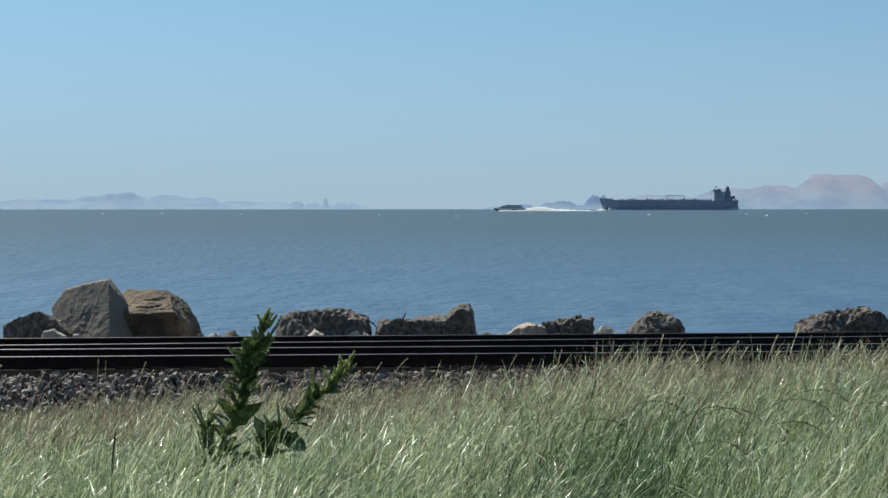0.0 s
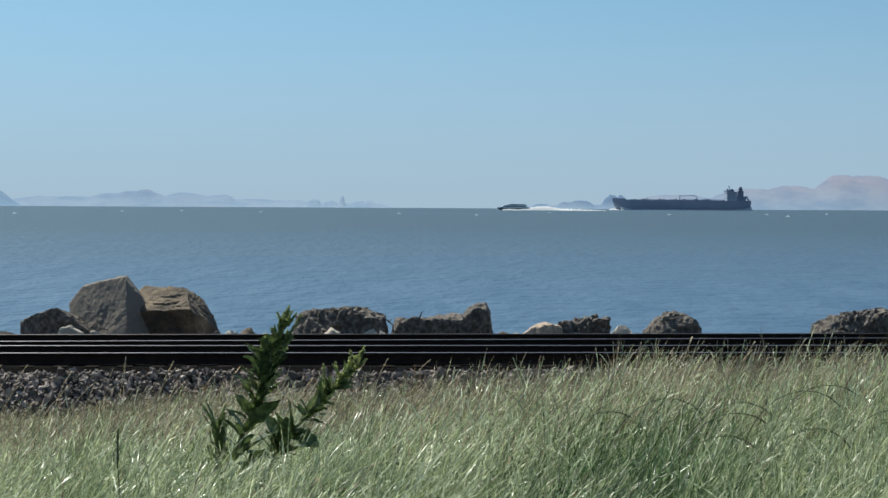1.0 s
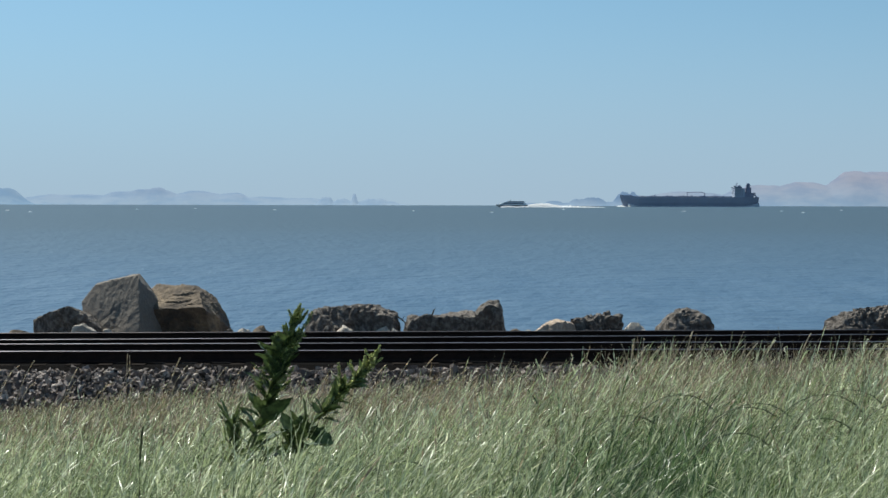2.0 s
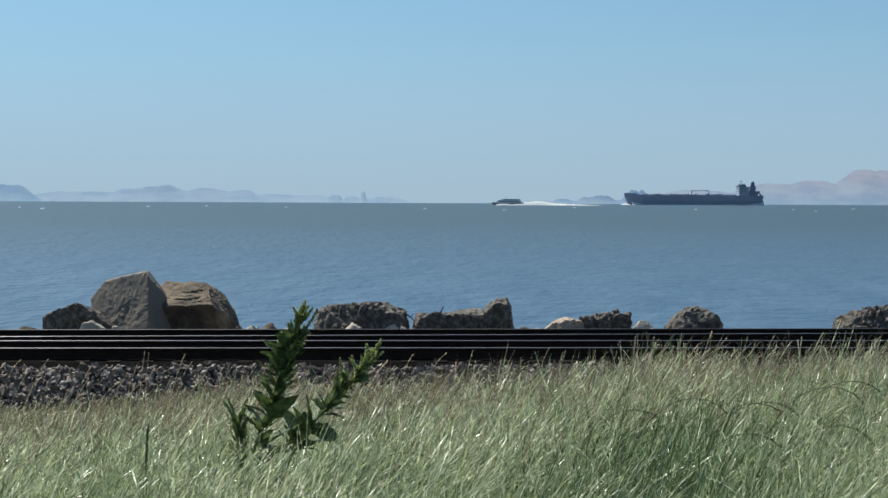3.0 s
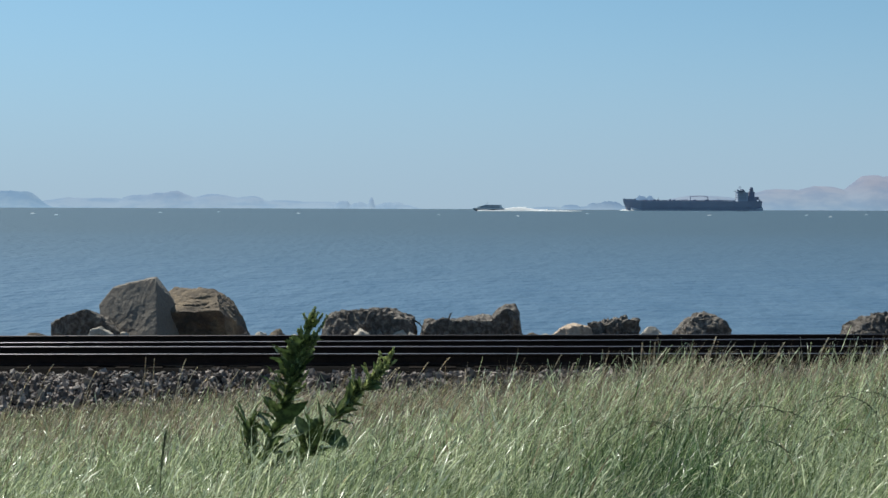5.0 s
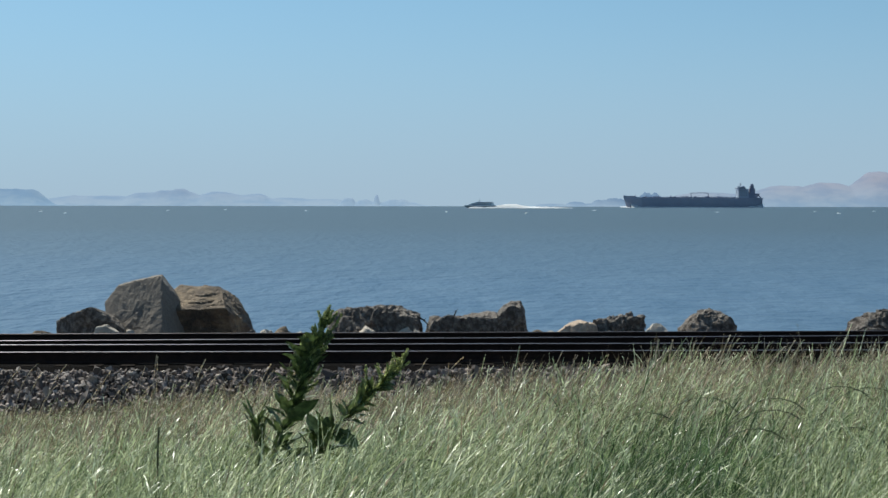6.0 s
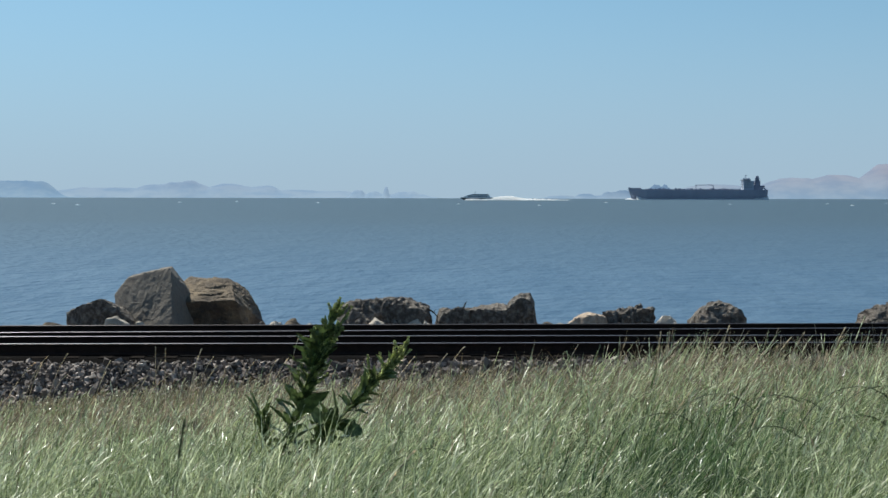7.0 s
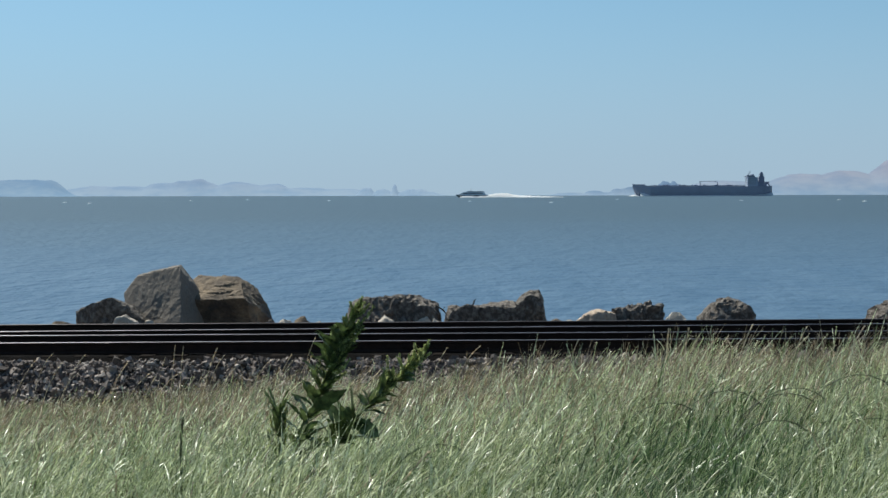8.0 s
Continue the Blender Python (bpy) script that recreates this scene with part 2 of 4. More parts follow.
def array_mesh(name, verts, faces, materials, index=None, smooth=True):
    me = bpy.data.meshes.new(name)
    me.from_pydata(verts, [], faces)
    for m in materials:
        me.materials.append(m)
    if index is not None:
        me.polygons.foreach_set("material_index", index)
    if smooth:
        me.polygons.foreach_set("use_smooth", np.ones(len(me.polygons), dtype=bool))
    me.update()
    return me


def box(bm, x0, x1, y0, y1, z0, z1, bevel=0.0):
    r = bmesh.ops.create_cube(bm, size=1.0, matrix=Matrix.LocRotScale(((x0 + x1) / 2, (y0 + y1) / 2, (z0 + z1) / 2), None, (x1 - x0, y1 - y0, z1 - z0)))
    if bevel:
        es = {e for v in r["verts"] for e in v.link_edges}
        bmesh.ops.bevel(bm, geom=list(es), offset=bevel, segments=2, affect="EDGES")


def rod(bm, a, b, r0, r1, seg=8):
    a, b = Vector(a), Vector(b)
    q = (b - a).to_track_quat("Z", "Y").to_matrix().to_4x4()
    bmesh.ops.create_cone(bm, cap_ends=True, segments=seg, radius1=r0, radius2=r1, depth=(b - a).length,
                          matrix=Matrix.Translation((a + b) / 2) @ q)


def smoothstep(a, b, v):
    t = np.clip((v - a) / (b - a), 0, 1)
    return t * t * (3 - 2 * t)


def thing(name, label, category, at=(0, 0, 0), group=""):
    return tagged(place(new(name), at), label, category, group)


def place(ob, at):
    ob.location = at
    return ob


# ---------------------------------------------------------------- ground, bank and shore
SKEW = 0.057       # the track runs slightly away to the right
NEAR_RAIL = 29.4   # from the eye to the nearest rail


def bank(x, y):
    """Height of the ground: a grassy bank falling to a ditch at the foot of the ballast, then shore and bay floor."""
    x, y = np.asarray(x, float), np.asarray(y, float)
    v = y - SKEW * x - NEAR_RAIL
    fall = np.interp(y, [-40, 5, 10, 16, 22, 27, 28], [1.5, 1.58, 1.85, 2.45, 2.95, 3.2, 3.25])
    rise = 0.42 * smoothstep(-1.5, 4.0, x) * smoothstep(9, 15, y) * (1 - smoothstep(23, 27, y))
    z = EYE - fall + rise + 0.05 * np.sin(x * 1.7 + y * 0.6) * np.sin(y * 0.9 - x * 0.4)
    under = np.interp(v, [-1.6, 7.6, 9.0, 11.5, 16, 40], [EYE - 3.25, 1.35, 1.50, 0.9, -0.9, -3])
    return np.where(v < -1.6, z, under)


def build_ground():
    xs = np.concatenate([np.linspace(-90, -12, 27)[:-1], np.linspace(-12, 12, 49), np.linspace(12, 90, 27)[1:]])
    ys = np.concatenate([np.linspace(-60, 0, 13)[:-1], np.linspace(0, 46, 93), np.linspace(47, 75, 8)])
    gx, gy = np.meshgrid(xs, ys)
    gz = bank(gx, gy)
    w = len(xs)
    faces = [(r * w + c, r * w + c + 1, (r + 1) * w + c + 1, (r + 1) * w + c) for r in range(len(ys) - 1) for c in range(w - 1)]
    me = array_mesh("ground", np.stack([gx.ravel(), gy.ravel(), gz.ravel()], 1), faces, [M_SOIL, M_SHORE],
                    [1 if ys[i // (w - 1)] > 33 else 0 for i in range(len(faces))])
    tagged(new("ground", me), "grassy earth bank falling to a railway and shore", "ground", kind="structure")


def build_water():
    xs, ys = np.linspace(-2600, 2600, 27), np.array([-400, 37, 60, 100, 200, 400, 800, 1600, 3200, 4960])
    gx, gy = np.meshgrid(xs, ys)
    w = len(xs)
    faces = [(r * w + c, r * w + c + 1, (r + 1) * w + c + 1, (r + 1) * w + c) for r in range(len(ys) - 1) for c in range(w - 1)]
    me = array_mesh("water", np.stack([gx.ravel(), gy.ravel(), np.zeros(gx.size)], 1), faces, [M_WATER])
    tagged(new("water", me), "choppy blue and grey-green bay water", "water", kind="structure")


def build_hill(name, label, material, y, x0, x1, bumps, depth, seed, rough=0.12, step=6.0, square=2.6, grain=0.013):
    """A far ridge: bumps of (centre, half width, height), with wooded unevenness, and a slope towards the shore."""
    xs = np.arange(x0, x1 + step, step)
    top = np.zeros(len(xs))
    for c, w, h in bumps:
        top = np.maximum(top, h * np.exp(-np.abs((xs - c) / w) ** square))
    rag = np.array([noise.fractal((x * grain, seed, 0), 1.0, 2.1, 5) for x in xs])
    top = np.maximum(top * (1 + rough * rag), -2.0)
    rows, verts = 9, []
    for r in range(rows):
        f = r / (rows - 1)
        for x, t in zip(xs, top):
            dip = noise.noise((x * 0.01, f * 3.0, seed)) * 0.16 * math.sin(f * math.pi)
            verts.append((x, y - depth * (1 - f), -1 + (t + 1) * max(0, math.sin(f * math.pi / 2) + dip) * (1.0 if r else 0)))
    for x, t in zip(xs, top):
        verts.append((x, y + depth * 0.6, -1))
    w = len(xs)
    faces = [(r * w + c, r * w + c + 1, (r + 1) * w + c + 1, (r + 1) * w + c) for r in range(rows) for c in range(w - 1)]
    tagged(new(name, array_mesh(name, verts, faces, [material])), label, "hill", kind="structure")


build_ground()
build_water()
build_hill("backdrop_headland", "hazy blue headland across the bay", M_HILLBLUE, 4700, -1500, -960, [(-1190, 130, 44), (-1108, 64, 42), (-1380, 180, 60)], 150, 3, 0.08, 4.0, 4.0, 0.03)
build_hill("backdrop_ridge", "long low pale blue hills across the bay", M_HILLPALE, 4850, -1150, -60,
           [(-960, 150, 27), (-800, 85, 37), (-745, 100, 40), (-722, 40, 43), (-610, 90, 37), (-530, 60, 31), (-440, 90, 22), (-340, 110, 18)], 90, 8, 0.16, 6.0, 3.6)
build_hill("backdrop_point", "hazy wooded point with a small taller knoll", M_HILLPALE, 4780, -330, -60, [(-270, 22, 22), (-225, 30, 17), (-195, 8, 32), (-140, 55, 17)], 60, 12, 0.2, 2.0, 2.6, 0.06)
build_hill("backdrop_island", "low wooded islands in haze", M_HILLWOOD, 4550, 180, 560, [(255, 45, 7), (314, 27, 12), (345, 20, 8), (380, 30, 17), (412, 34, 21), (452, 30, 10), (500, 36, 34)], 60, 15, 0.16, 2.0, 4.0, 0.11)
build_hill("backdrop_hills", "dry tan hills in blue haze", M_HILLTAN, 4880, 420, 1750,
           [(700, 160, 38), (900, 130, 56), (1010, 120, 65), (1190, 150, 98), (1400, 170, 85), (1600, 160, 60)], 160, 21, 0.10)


# ---------------------------------------------------------------- railway
def along(x, d):
    return d + SKEW * x


RAILS = ((29.4, 2.226, 0.0), (30.9, 2.228, 0.0), (33.67, 2.122, 0.0037), (35.17, 2.122, 0.0015))


def build_rail(track, d, z, slope, tread):
    # half profile of the rail, from the foot up, in metres below the tread
    half = [(0.075, -0.186), (0.075, -0.175), (0.03, -0.160), (0.0085, -0.145), (0.0085, -0.055), (0.034, -0.042), (0.037, -0.024), (0.034, -0.006), (0.024, -0.001), (0.0, 0.0)]
    prof = half + [(-a, b) for a, b in reversed(half[:-1])]
    xs = np.linspace(-70, 70, 57)
    verts = [(x, along(x, d) + a, z + slope * np.clip(x, -25, 25) + b) for x in xs for a, b in prof]
    k = len(prof)
    faces, index = [], []
    for i in range(len(xs) - 1):
        for j in range(k - 1):
            faces.append((i * k + j, i * k + j + 1, (i + 1) * k + j + 1, (i + 1) * k + j))
            index.append(1 if 7 <= j <= 10 else 0)
    ob = new("rail", array_mesh("rail", verts, faces, [M_RAIL, tread], index, False))
    ob.parent = track
    ob["label"] = "rust-brown steel rail with a polished tread"


def build_track(near, far, label, far_tread=M_TREAD):
    track = thing("railway_track", label, "railway track", (0, 0, 0), "railway tracks")
    build_rail(track, *near, M_TREAD)
    build_rail(track, *far, far_tread)
    bm = bmesh.new()
    box(bm, -0.115, 0.115, -1.22, 1.22, -0.27, 0.0, 0.008)
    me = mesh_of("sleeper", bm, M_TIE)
    mid, z = (near[0] + far[0]) / 2, (near[1] + far[1]) / 2 - 0.193
    slope = (near[2] + far[2]) / 2
    for i in range(-42, 43):
        x = i * 0.52 + random.uniform(-0.02, 0.02)
        ob = new("sleeper", me)
        ob.parent = track
        ob.matrix_basis = pose(x, along(x, mid), z + slope * x, 0, 0, math.degrees(SKEW) + random.uniform(-0.6, 0.6))
    return track


build_track(RAILS[0], RAILS[1], "railway track of rusty rails on dark sleepers in ballast")
build_track(RAILS[2], RAILS[3], "second railway track beyond, slightly lower, rusty rails", M_SHADETREAD)


def bed(v):
    """Top of the ballast across the line, from the nearest rail."""
    return np.interp(v, [-1.75, -0.85, -0.62, -0.5, 2.2, 3.4, 6.6, 7.2, 8.4], [EYE - 3.28, 1.92, 1.91, 2.026, 2.026, 1.925, 1.92, 1.70, 1.30])


def build_ballast():
    xs, vs = np.linspace(-70, 70, 141), np.array([-1.75, -1.4, -1.1, -0.85, -0.62, -0.5, 0, 1, 2.2, 2.8, 3.4, 4.5, 5.6, 6.6, 7.2, 7.8, 8.4])
    gx, gv = np.meshgrid(xs, vs)
    w = len(xs)
    z = bed(gv) + 0.012 * np.sin(gx * 5.1 + gv * 3)
    verts = np.stack([gx.ravel(), (NEAR_RAIL + SKEW * gx + gv).ravel(), z.ravel()], 1)
    faces = [(r * w + c, r * w + c + 1, (r + 1) * w + c + 1, (r + 1) * w + c) for r in range(len(vs) - 1) for c in range(w - 1)]
    # the rows across both tracks carry the painted shade
    tagged(new("ballast_bed", array_mesh("ballast_bed", verts, faces, [M_BALLAST, M_BEDSHADE], [1 if 3 <= i // (w - 1) <= 12 else 0 for i in range(len(faces))])), "bed of dark crushed stone under the tracks, shade between rails painted black", "ballast", kind="structure")
    # loose stones over it: broken cubes
    sv = np.array([(i, j, k) for i in (-1, 1) for j in (-1, 1) for k in (-1, 1)], float)
    sf = np.array([(0, 1, 3, 2), (4, 6, 7, 5), (0, 4, 5, 1), (2, 3, 7, 6), (0, 2, 6, 4), (1, 5, 7, 3)])
    rng = np.random.default_rng(5)
    n = 22000
    x = rng.uniform(-11, 11, n)
    v = rng.uniform(-1.8, -0.62, n)
    z = bed(v) + 0.03 * np.sin(x * 2.3) * np.sin(v * 6 + x)
    verts, faces = [], []
    for i in range(n):
        s = 0.013 + rng.gamma(2.2, 0.0056)
        q = np.array(Euler(rng.uniform(0, 6.28, 3)).to_matrix())
        p = ((sv + rng.uniform(-0.55, 0.55, sv.shape)) * np.array([1.3, 0.95, 0.55]) * s) @ q.T
        verts.append(p + (x[i], NEAR_RAIL + SKEW * x[i] + v[i], z[i] + s * rng.uniform(-0.2, 1.3)))
        faces.append(sf + i * 8)
    me = array_mesh("ballast_stones", np.concatenate(verts), np.concatenate(faces).tolist(), [M_STONE], None, False)
    tagged(new("ballast_stones", me), "loose angular grey-brown ballast stones beside the track", "ballast", kind="stuff")


build_ballast()


# ---------------------------------------------------------------- shore rocks
def rock_mesh(name, seed, size, faces=16, rough=0.05, flute=0.0, planes=(), level=5, material=M_ROCK):
    """A broken block: a ball cut by flat faces, then pitted. size: its whole width, depth and height; its base lies at z = 0."""
    rng = random.Random(seed)
    cuts = [(Vector(p).normalized(), d) for p, d in planes]
    for _ in range(faces):
        cuts.append((Vector((rng.gauss(0, 1), rng.gauss(0, 1), rng.gauss(0, 0.9))).normalized(), rng.uniform(0.72, 1.0)))
    bm = bmesh.new()
    bmesh.ops.create_icosphere(bm, subdivisions=level, radius=1)
    off = Vector((seed * 3.1, seed * 1.7, 0))
    for v in bm.verts:
        d = v.co.normalized()
        r = 1.15
        for nrm, dist in cuts:
            k = nrm.dot(d)
            if k > 0.02:
                r = min(r, dist / k)
        v.co = d * r
    lo = [min(v.co[i] for v in bm.verts) for i in range(3)]
    hi = [max(v.co[i] for v in bm.verts) for i in range(3)]
    for v in bm.verts:
        v.co = Vector(((v.co[i] - (lo[i] + hi[i]) / 2) / (hi[i] - lo[i]) * size[i] for i in range(3)))
        d = v.co.normalized()
        p = v.co * 1.6 + off
        warp = p + Vector((noise.noise(p * 1.5), noise.noise(p * 1.5 + Vector((7, 0, 0))), noise.noise(p * 1.5 + Vector((0, 9, 0))))) * 0.35
        chip = noise.cell(warp * 2.1) - 0.5 + 0.5 * (noise.cell(warp * 4.7) - 0.5)
        n1 = noise.fractal(p * 1.4, 0.8, 2.0, 6)
        push = (n1 + 0.55 * chip) * rough * min(size)
        if flute:
            n2 = 1 - abs(noise.noise(Vector((v.co.x * 8.5, v.co.y * 6, v.co.z * 2.2)) + off)) * 2.6
            n3 = noise.noise(v.co * 15 + off)
            push += (n2 + 0.5 * n3) * flute
        v.co += d * push
        v.co.z += size[2] / 2
    return mesh_of(name, bm, material)


def rock(label, at, size, seed, turn=(0, 0, 0), group="rocks along the shore", **kw):
    ob = new("rock", rock_mesh("rock", seed, size, **kw))
    ob.matrix_basis = pose(*at, *turn)
    return tagged(ob, label, "rock", group)


def hewn_rock(label, y, outline, front, seed, depth=1.2, rough=0.04, flute=0.0, chips=0.2, material=M_ROCK, level=5):
    """A broken block: flat faces through the corners of its rough outline (x, z), faces towards the water and the track, then weathered.
    front: (normal, distance) of faces from its middle."""
    rng = random.Random(seed)
    base = outline[0][1]
    mid = Vector((sum(p[0] for p in outline) / len(outline), y, base + 0.45 * (max(p[1] for p in outline) - base)))
    cuts = [(Vector((0, 0, -1)), mid.z - base), (Vector((0, 1, 0.25)).normalized(), depth / 2), (Vector((0, -1, 0)), depth * 0.62)]
    for (ax, az), (bx, bz) in zip(outline, outline[1:]):
        nrm = Vector((az - bz, 0, bx - ax)).normalized()
        nrm = Vector((nrm.x, rng.uniform(-0.16, 0.16), nrm.z)).normalized()
        cuts.append((nrm, nrm.dot(Vector((ax, y, az)) - mid)))
    cuts += [(Vector(p).normalized(), d) for p, d in front]
    bm = bmesh.new()
    bmesh.ops.create_icosphere(bm, subdivisions=level, radius=1)
    off = Vector((seed * 3.1, seed * 1.7, 0))
    for v in bm.verts:
        d = v.co.normalized()
        co = d * min(dist / nrm.dot(d) for nrm, dist in cuts if nrm.dot(d) > 0.02)
        p = co * 1.6 + off
        push = noise.fractal(p * 1.5, 0.8, 2.0, 6) * rough
        warp = p + Vector((noise.noise(p * 1.5), noise.noise(p * 1.5 + Vector((7, 0, 0))), noise.noise(p * 1.5 + Vector((0, 9, 0))))) * 0.35
        push += (noise.cell(warp * 2.1) - 0.5 + 0.5 * (noise.cell(warp * 4.7) - 0.5)) * rough * chips
        push += 0.4 * rough * noise.noise(co * 13 + off)
        if flute:
            push += (1 - abs(noise.noise(Vector((co.x * 6.5, co.y * 6, co.z * 1.5)) + off)) * 3.2) * flute
        v.co = co + d * push
    for v in bm.verts:
        v.co.z += mid.z - base
    ob = new("rock", mesh_of("rock", bm, material))
    ob.location = (mid.x, y, base)
    return tagged(ob, label, "rock", "rocks along the shore")


hewn_rock("large upright block of weathered grey concrete", 38.8, ((-7.25, 1.2), (-7.45, 2.5), (-7.2, 2.83), (-6.22, 3.08), (-6.06, 2.86), (-5.84, 2.52), (-5.72, 1.2)),
          (((-0.44, -0.83, 0.39), 0.42), ((0.85, -0.25, 0.19), 0.647)), 3, 1.3, 0.018, 0.004, 0.35, M_CONC, 6)
hewn_rock("low dark brown boulder leaning against a block", 38.35, ((-8.3, 1.2), (-8.34, 2.12), (-8.02, 2.27), (-7.5, 2.38), (-7.22, 2.25), (-6.95, 2.0), (-6.9, 1.2)),
          (((-0.1, -1, -0.05), 0.36), ((-0.7, -1, 0.1), 0.5)), 5, 1.0, 0.06, 0.015)
hewn_rock("big boulder with a tan top and dark face", 39.4, ((-6.3, 1.2), (-6.2, 2.7), (-5.95, 2.85), (-5.29, 2.82), (-4.97, 2.66), (-4.5, 2.12), (-4.32, 1.72), (-4.45, 1.2)),
          (((0.0, -0.43, 0.9), 0.62), ((0.05, -0.9, -0.4), 0.36), ((0.8, -0.5, -0.1), 0.64)), 12, 1.5, 0.03, 0.0, 0.6, M_TAN, 6)
rock("small white stone beside the larger rocks", (-7.15, 37.75, 1.60), (0.50, 0.34, 0.52), 21, rough=0.14, level=4, material=M_PALE, planes=(((0.5, 0, 0.9), 0.6),))
hewn_rock("wide knobbly fluted brown boulder", 38.7, ((-2.6, 1.2), (-2.58, 1.98), (-2.48, 2.24), (-2.16, 2.36), (-1.52, 2.40), (-1.05, 2.31), (-0.73, 2.17), (-0.62, 1.85), (-0.6, 1.2)),
          (((0, -1, 0.12), 0.48), ((-0.4, -1, 0.55), 0.58)), 31, 1.3, 0.05, 0.05, 0.3, level=6)
hewn_rock("rough dark brown boulder", 38.7, ((-0.5, 1.2), (-0.49, 1.95), (-0.43, 2.16), (-0.22, 2.23), (0.2, 2.19), (0.28, 1.2)), (((0.1, -1, 0), 0.36),), 41, 0.9, 0.06, 0.02)
hewn_rock("long dark boulder with a flat top", 39.0, ((0.05, 1.2), (0.1, 2.17), (0.3, 2.22), (0.95, 2.25), (1.15, 2.2), (1.3, 1.2)), (((-0.05, -1, -0.05), 0.42),), 43, 1.1, 0.05, 0.012)
hewn_rock("tall dark boulder beside a longer one", 38.95, ((0.92, 1.2), (0.98, 2.2), (1.08, 2.3), (1.26, 2.43), (1.5, 2.46), (1.6, 2.3), (1.69, 1.2)), (((0.0, -1, -0.05), 0.42),), 47, 1.0, 0.06, 0.02)
hewn_rock("low tan sandstone shore stone", 38.6, ((2.2, 1.2), (2.25, 1.86), (2.5, 2.06), (2.8, 2.13), (3.1, 2.04), (3.25, 1.2)), (((-0.3, -1, 0.35), 0.40), ((0.7, -0.6, 0.1), 0.42)), 53, 0.9, 0.04, 0, 0.3, M_BUFF)
hewn_rock("jagged grey-brown shore boulder", 38.95, ((3.0, 1.2), (3.08, 2.03), (3.25, 2.17), (3.65, 2.26), (3.98, 2.30), (4.12, 2.2), (4.14, 1.2)), (((-0.2, -0.8, 0.6), 0.56), ((0.1, -1, 0), 0.44)), 59, 1.0, 0.09, 0.03, 0.6)
hewn_rock("small pale angular stone", 38.6, ((4.05, 1.2), (4.12, 1.85), (4.33, 2.09), (4.48, 2.07), (4.72, 1.8), (4.75, 1.2)), (((-0.3, -1, 0.4), 0.34),), 61, 0.7, 0.035, 0, 0.3, M_PALE, 4)
hewn_rock("peaked brown boulder with a pale crust", 39.0, ((4.98, 1.2), (5.05, 2.03), (5.3, 2.28), (5.6, 2.37), (5.88, 2.27), (6.15, 1.9), (6.25, 1.2)), (((-0.1, -0.8, 0.5), 0.58), ((0.1, -1, 0), 0.5)), 67, 1.2, 0.06, 0.02, 0.4)
hewn_rock("wide crusted brown boulder", 39.2, ((8.65, 1.2), (8.72, 1.95), (8.8, 2.08), (9.05, 2.25), (9.5, 2.36), (10.05, 2.37), (10.5, 2.25), (10.75, 1.9), (10.8, 1.2)),
          (((-0.2, -0.8, 0.6), 0.66), ((0.1, -1, 0), 0.55)), 71, 1.4, 0.08, 0.03, 0.5, level=6)
# rubble showing between the big rocks
rub = random.Random(9)
for x, w, top, m in ((-3.85, 0.42, 1.97, M_PALE), (-3.55, 0.5, 1.99, M_TAN), (-3.15, 0.4, 1.96, M_PALE), (-2.05, 0.36, 2.00, M_ROCK), (-1.75, 0.42, 2.04, M_PALE), (-1.35, 0.3, 1.99, M_ROCK), (-0.95, 0.4, 2.01, M_PALE),
                     (-0.65, 0.34, 1.98, M_PALE), (1.85, 0.4, 1.95, M_TAN), (2.12, 0.35, 1.94, M_PALE), (-8.6, 0.6, 1.98, M_TAN), (-6.75, 0.3, 1.95, M_PALE), (-4.25, 0.35, 1.95, M_ROCK), (4.75, 0.3, 1.93, M_ROCK)):
    rock("small stone in the rubble between shore rocks", (x, 38.1 + rub.uniform(-0.1, 0.2), top - 0.62), (w, w * 0.8, 0.64), int(x * 40) % 97 + 3, level=3, rough=0.12, material=m, group="rubble stones")


def twig(a, b2, label):
    bm = bmesh.new()
    a, b2 = Vector(a), Vector(b2)
    mid = a.lerp(b2, 0.5) + Vector((0.01, 0, 0.02))
    rod(bm, a, mid, 0.018, 0.015, 7)
    rod(bm, mid, b2, 0.015, 0.008, 7)
    rod(bm, mid, mid + Vector((0.05, 0.02, 0.07)), 0.008, 0.004, 6)
    tagged(new("driftwood_stick", mesh_of("driftwood_stick", bm, M_TWIG, True)), label, "stick")


twig((-0.72, 38.55, 2.24), (-0.42, 38.55, 1.98), "dark driftwood stick leaning between two boulders")
twig((0.08, 38.7, 2.22), (0.12, 38.7, 2.34), "short dark twig standing on a boulder")


# ---------------------------------------------------------------- ships
def loft(stations):
    """stations: (x, half width at deck, half width at keel, keel z, deck z)."""
    bm = bmesh.new()
    rings = []
    for x, wd, wk, zk, zd in stations:
        zm = zk + (zd - zk) * 0.45
        wm = wk + (wd - wk) * 0.75
        rings.append([bm.verts.new(c) for c in ((x, -wd, zd), (x, -wm, zm), (x, -wk, zk), (x, wk, zk), (x, wm, zm), (x, wd, zd))])
    for a, b in zip(rings, rings[1:]):
        for j in range(6):
            k = (j + 1) % 6
            bm.faces.new((a[j], a[k], b[k], b[j]))
    bm.faces.new(rings[0])
    bm.faces.new(list(reversed(rings[-1])))
    bmesh.ops.recalc_face_normals(bm, faces=bm.faces)
    return bm


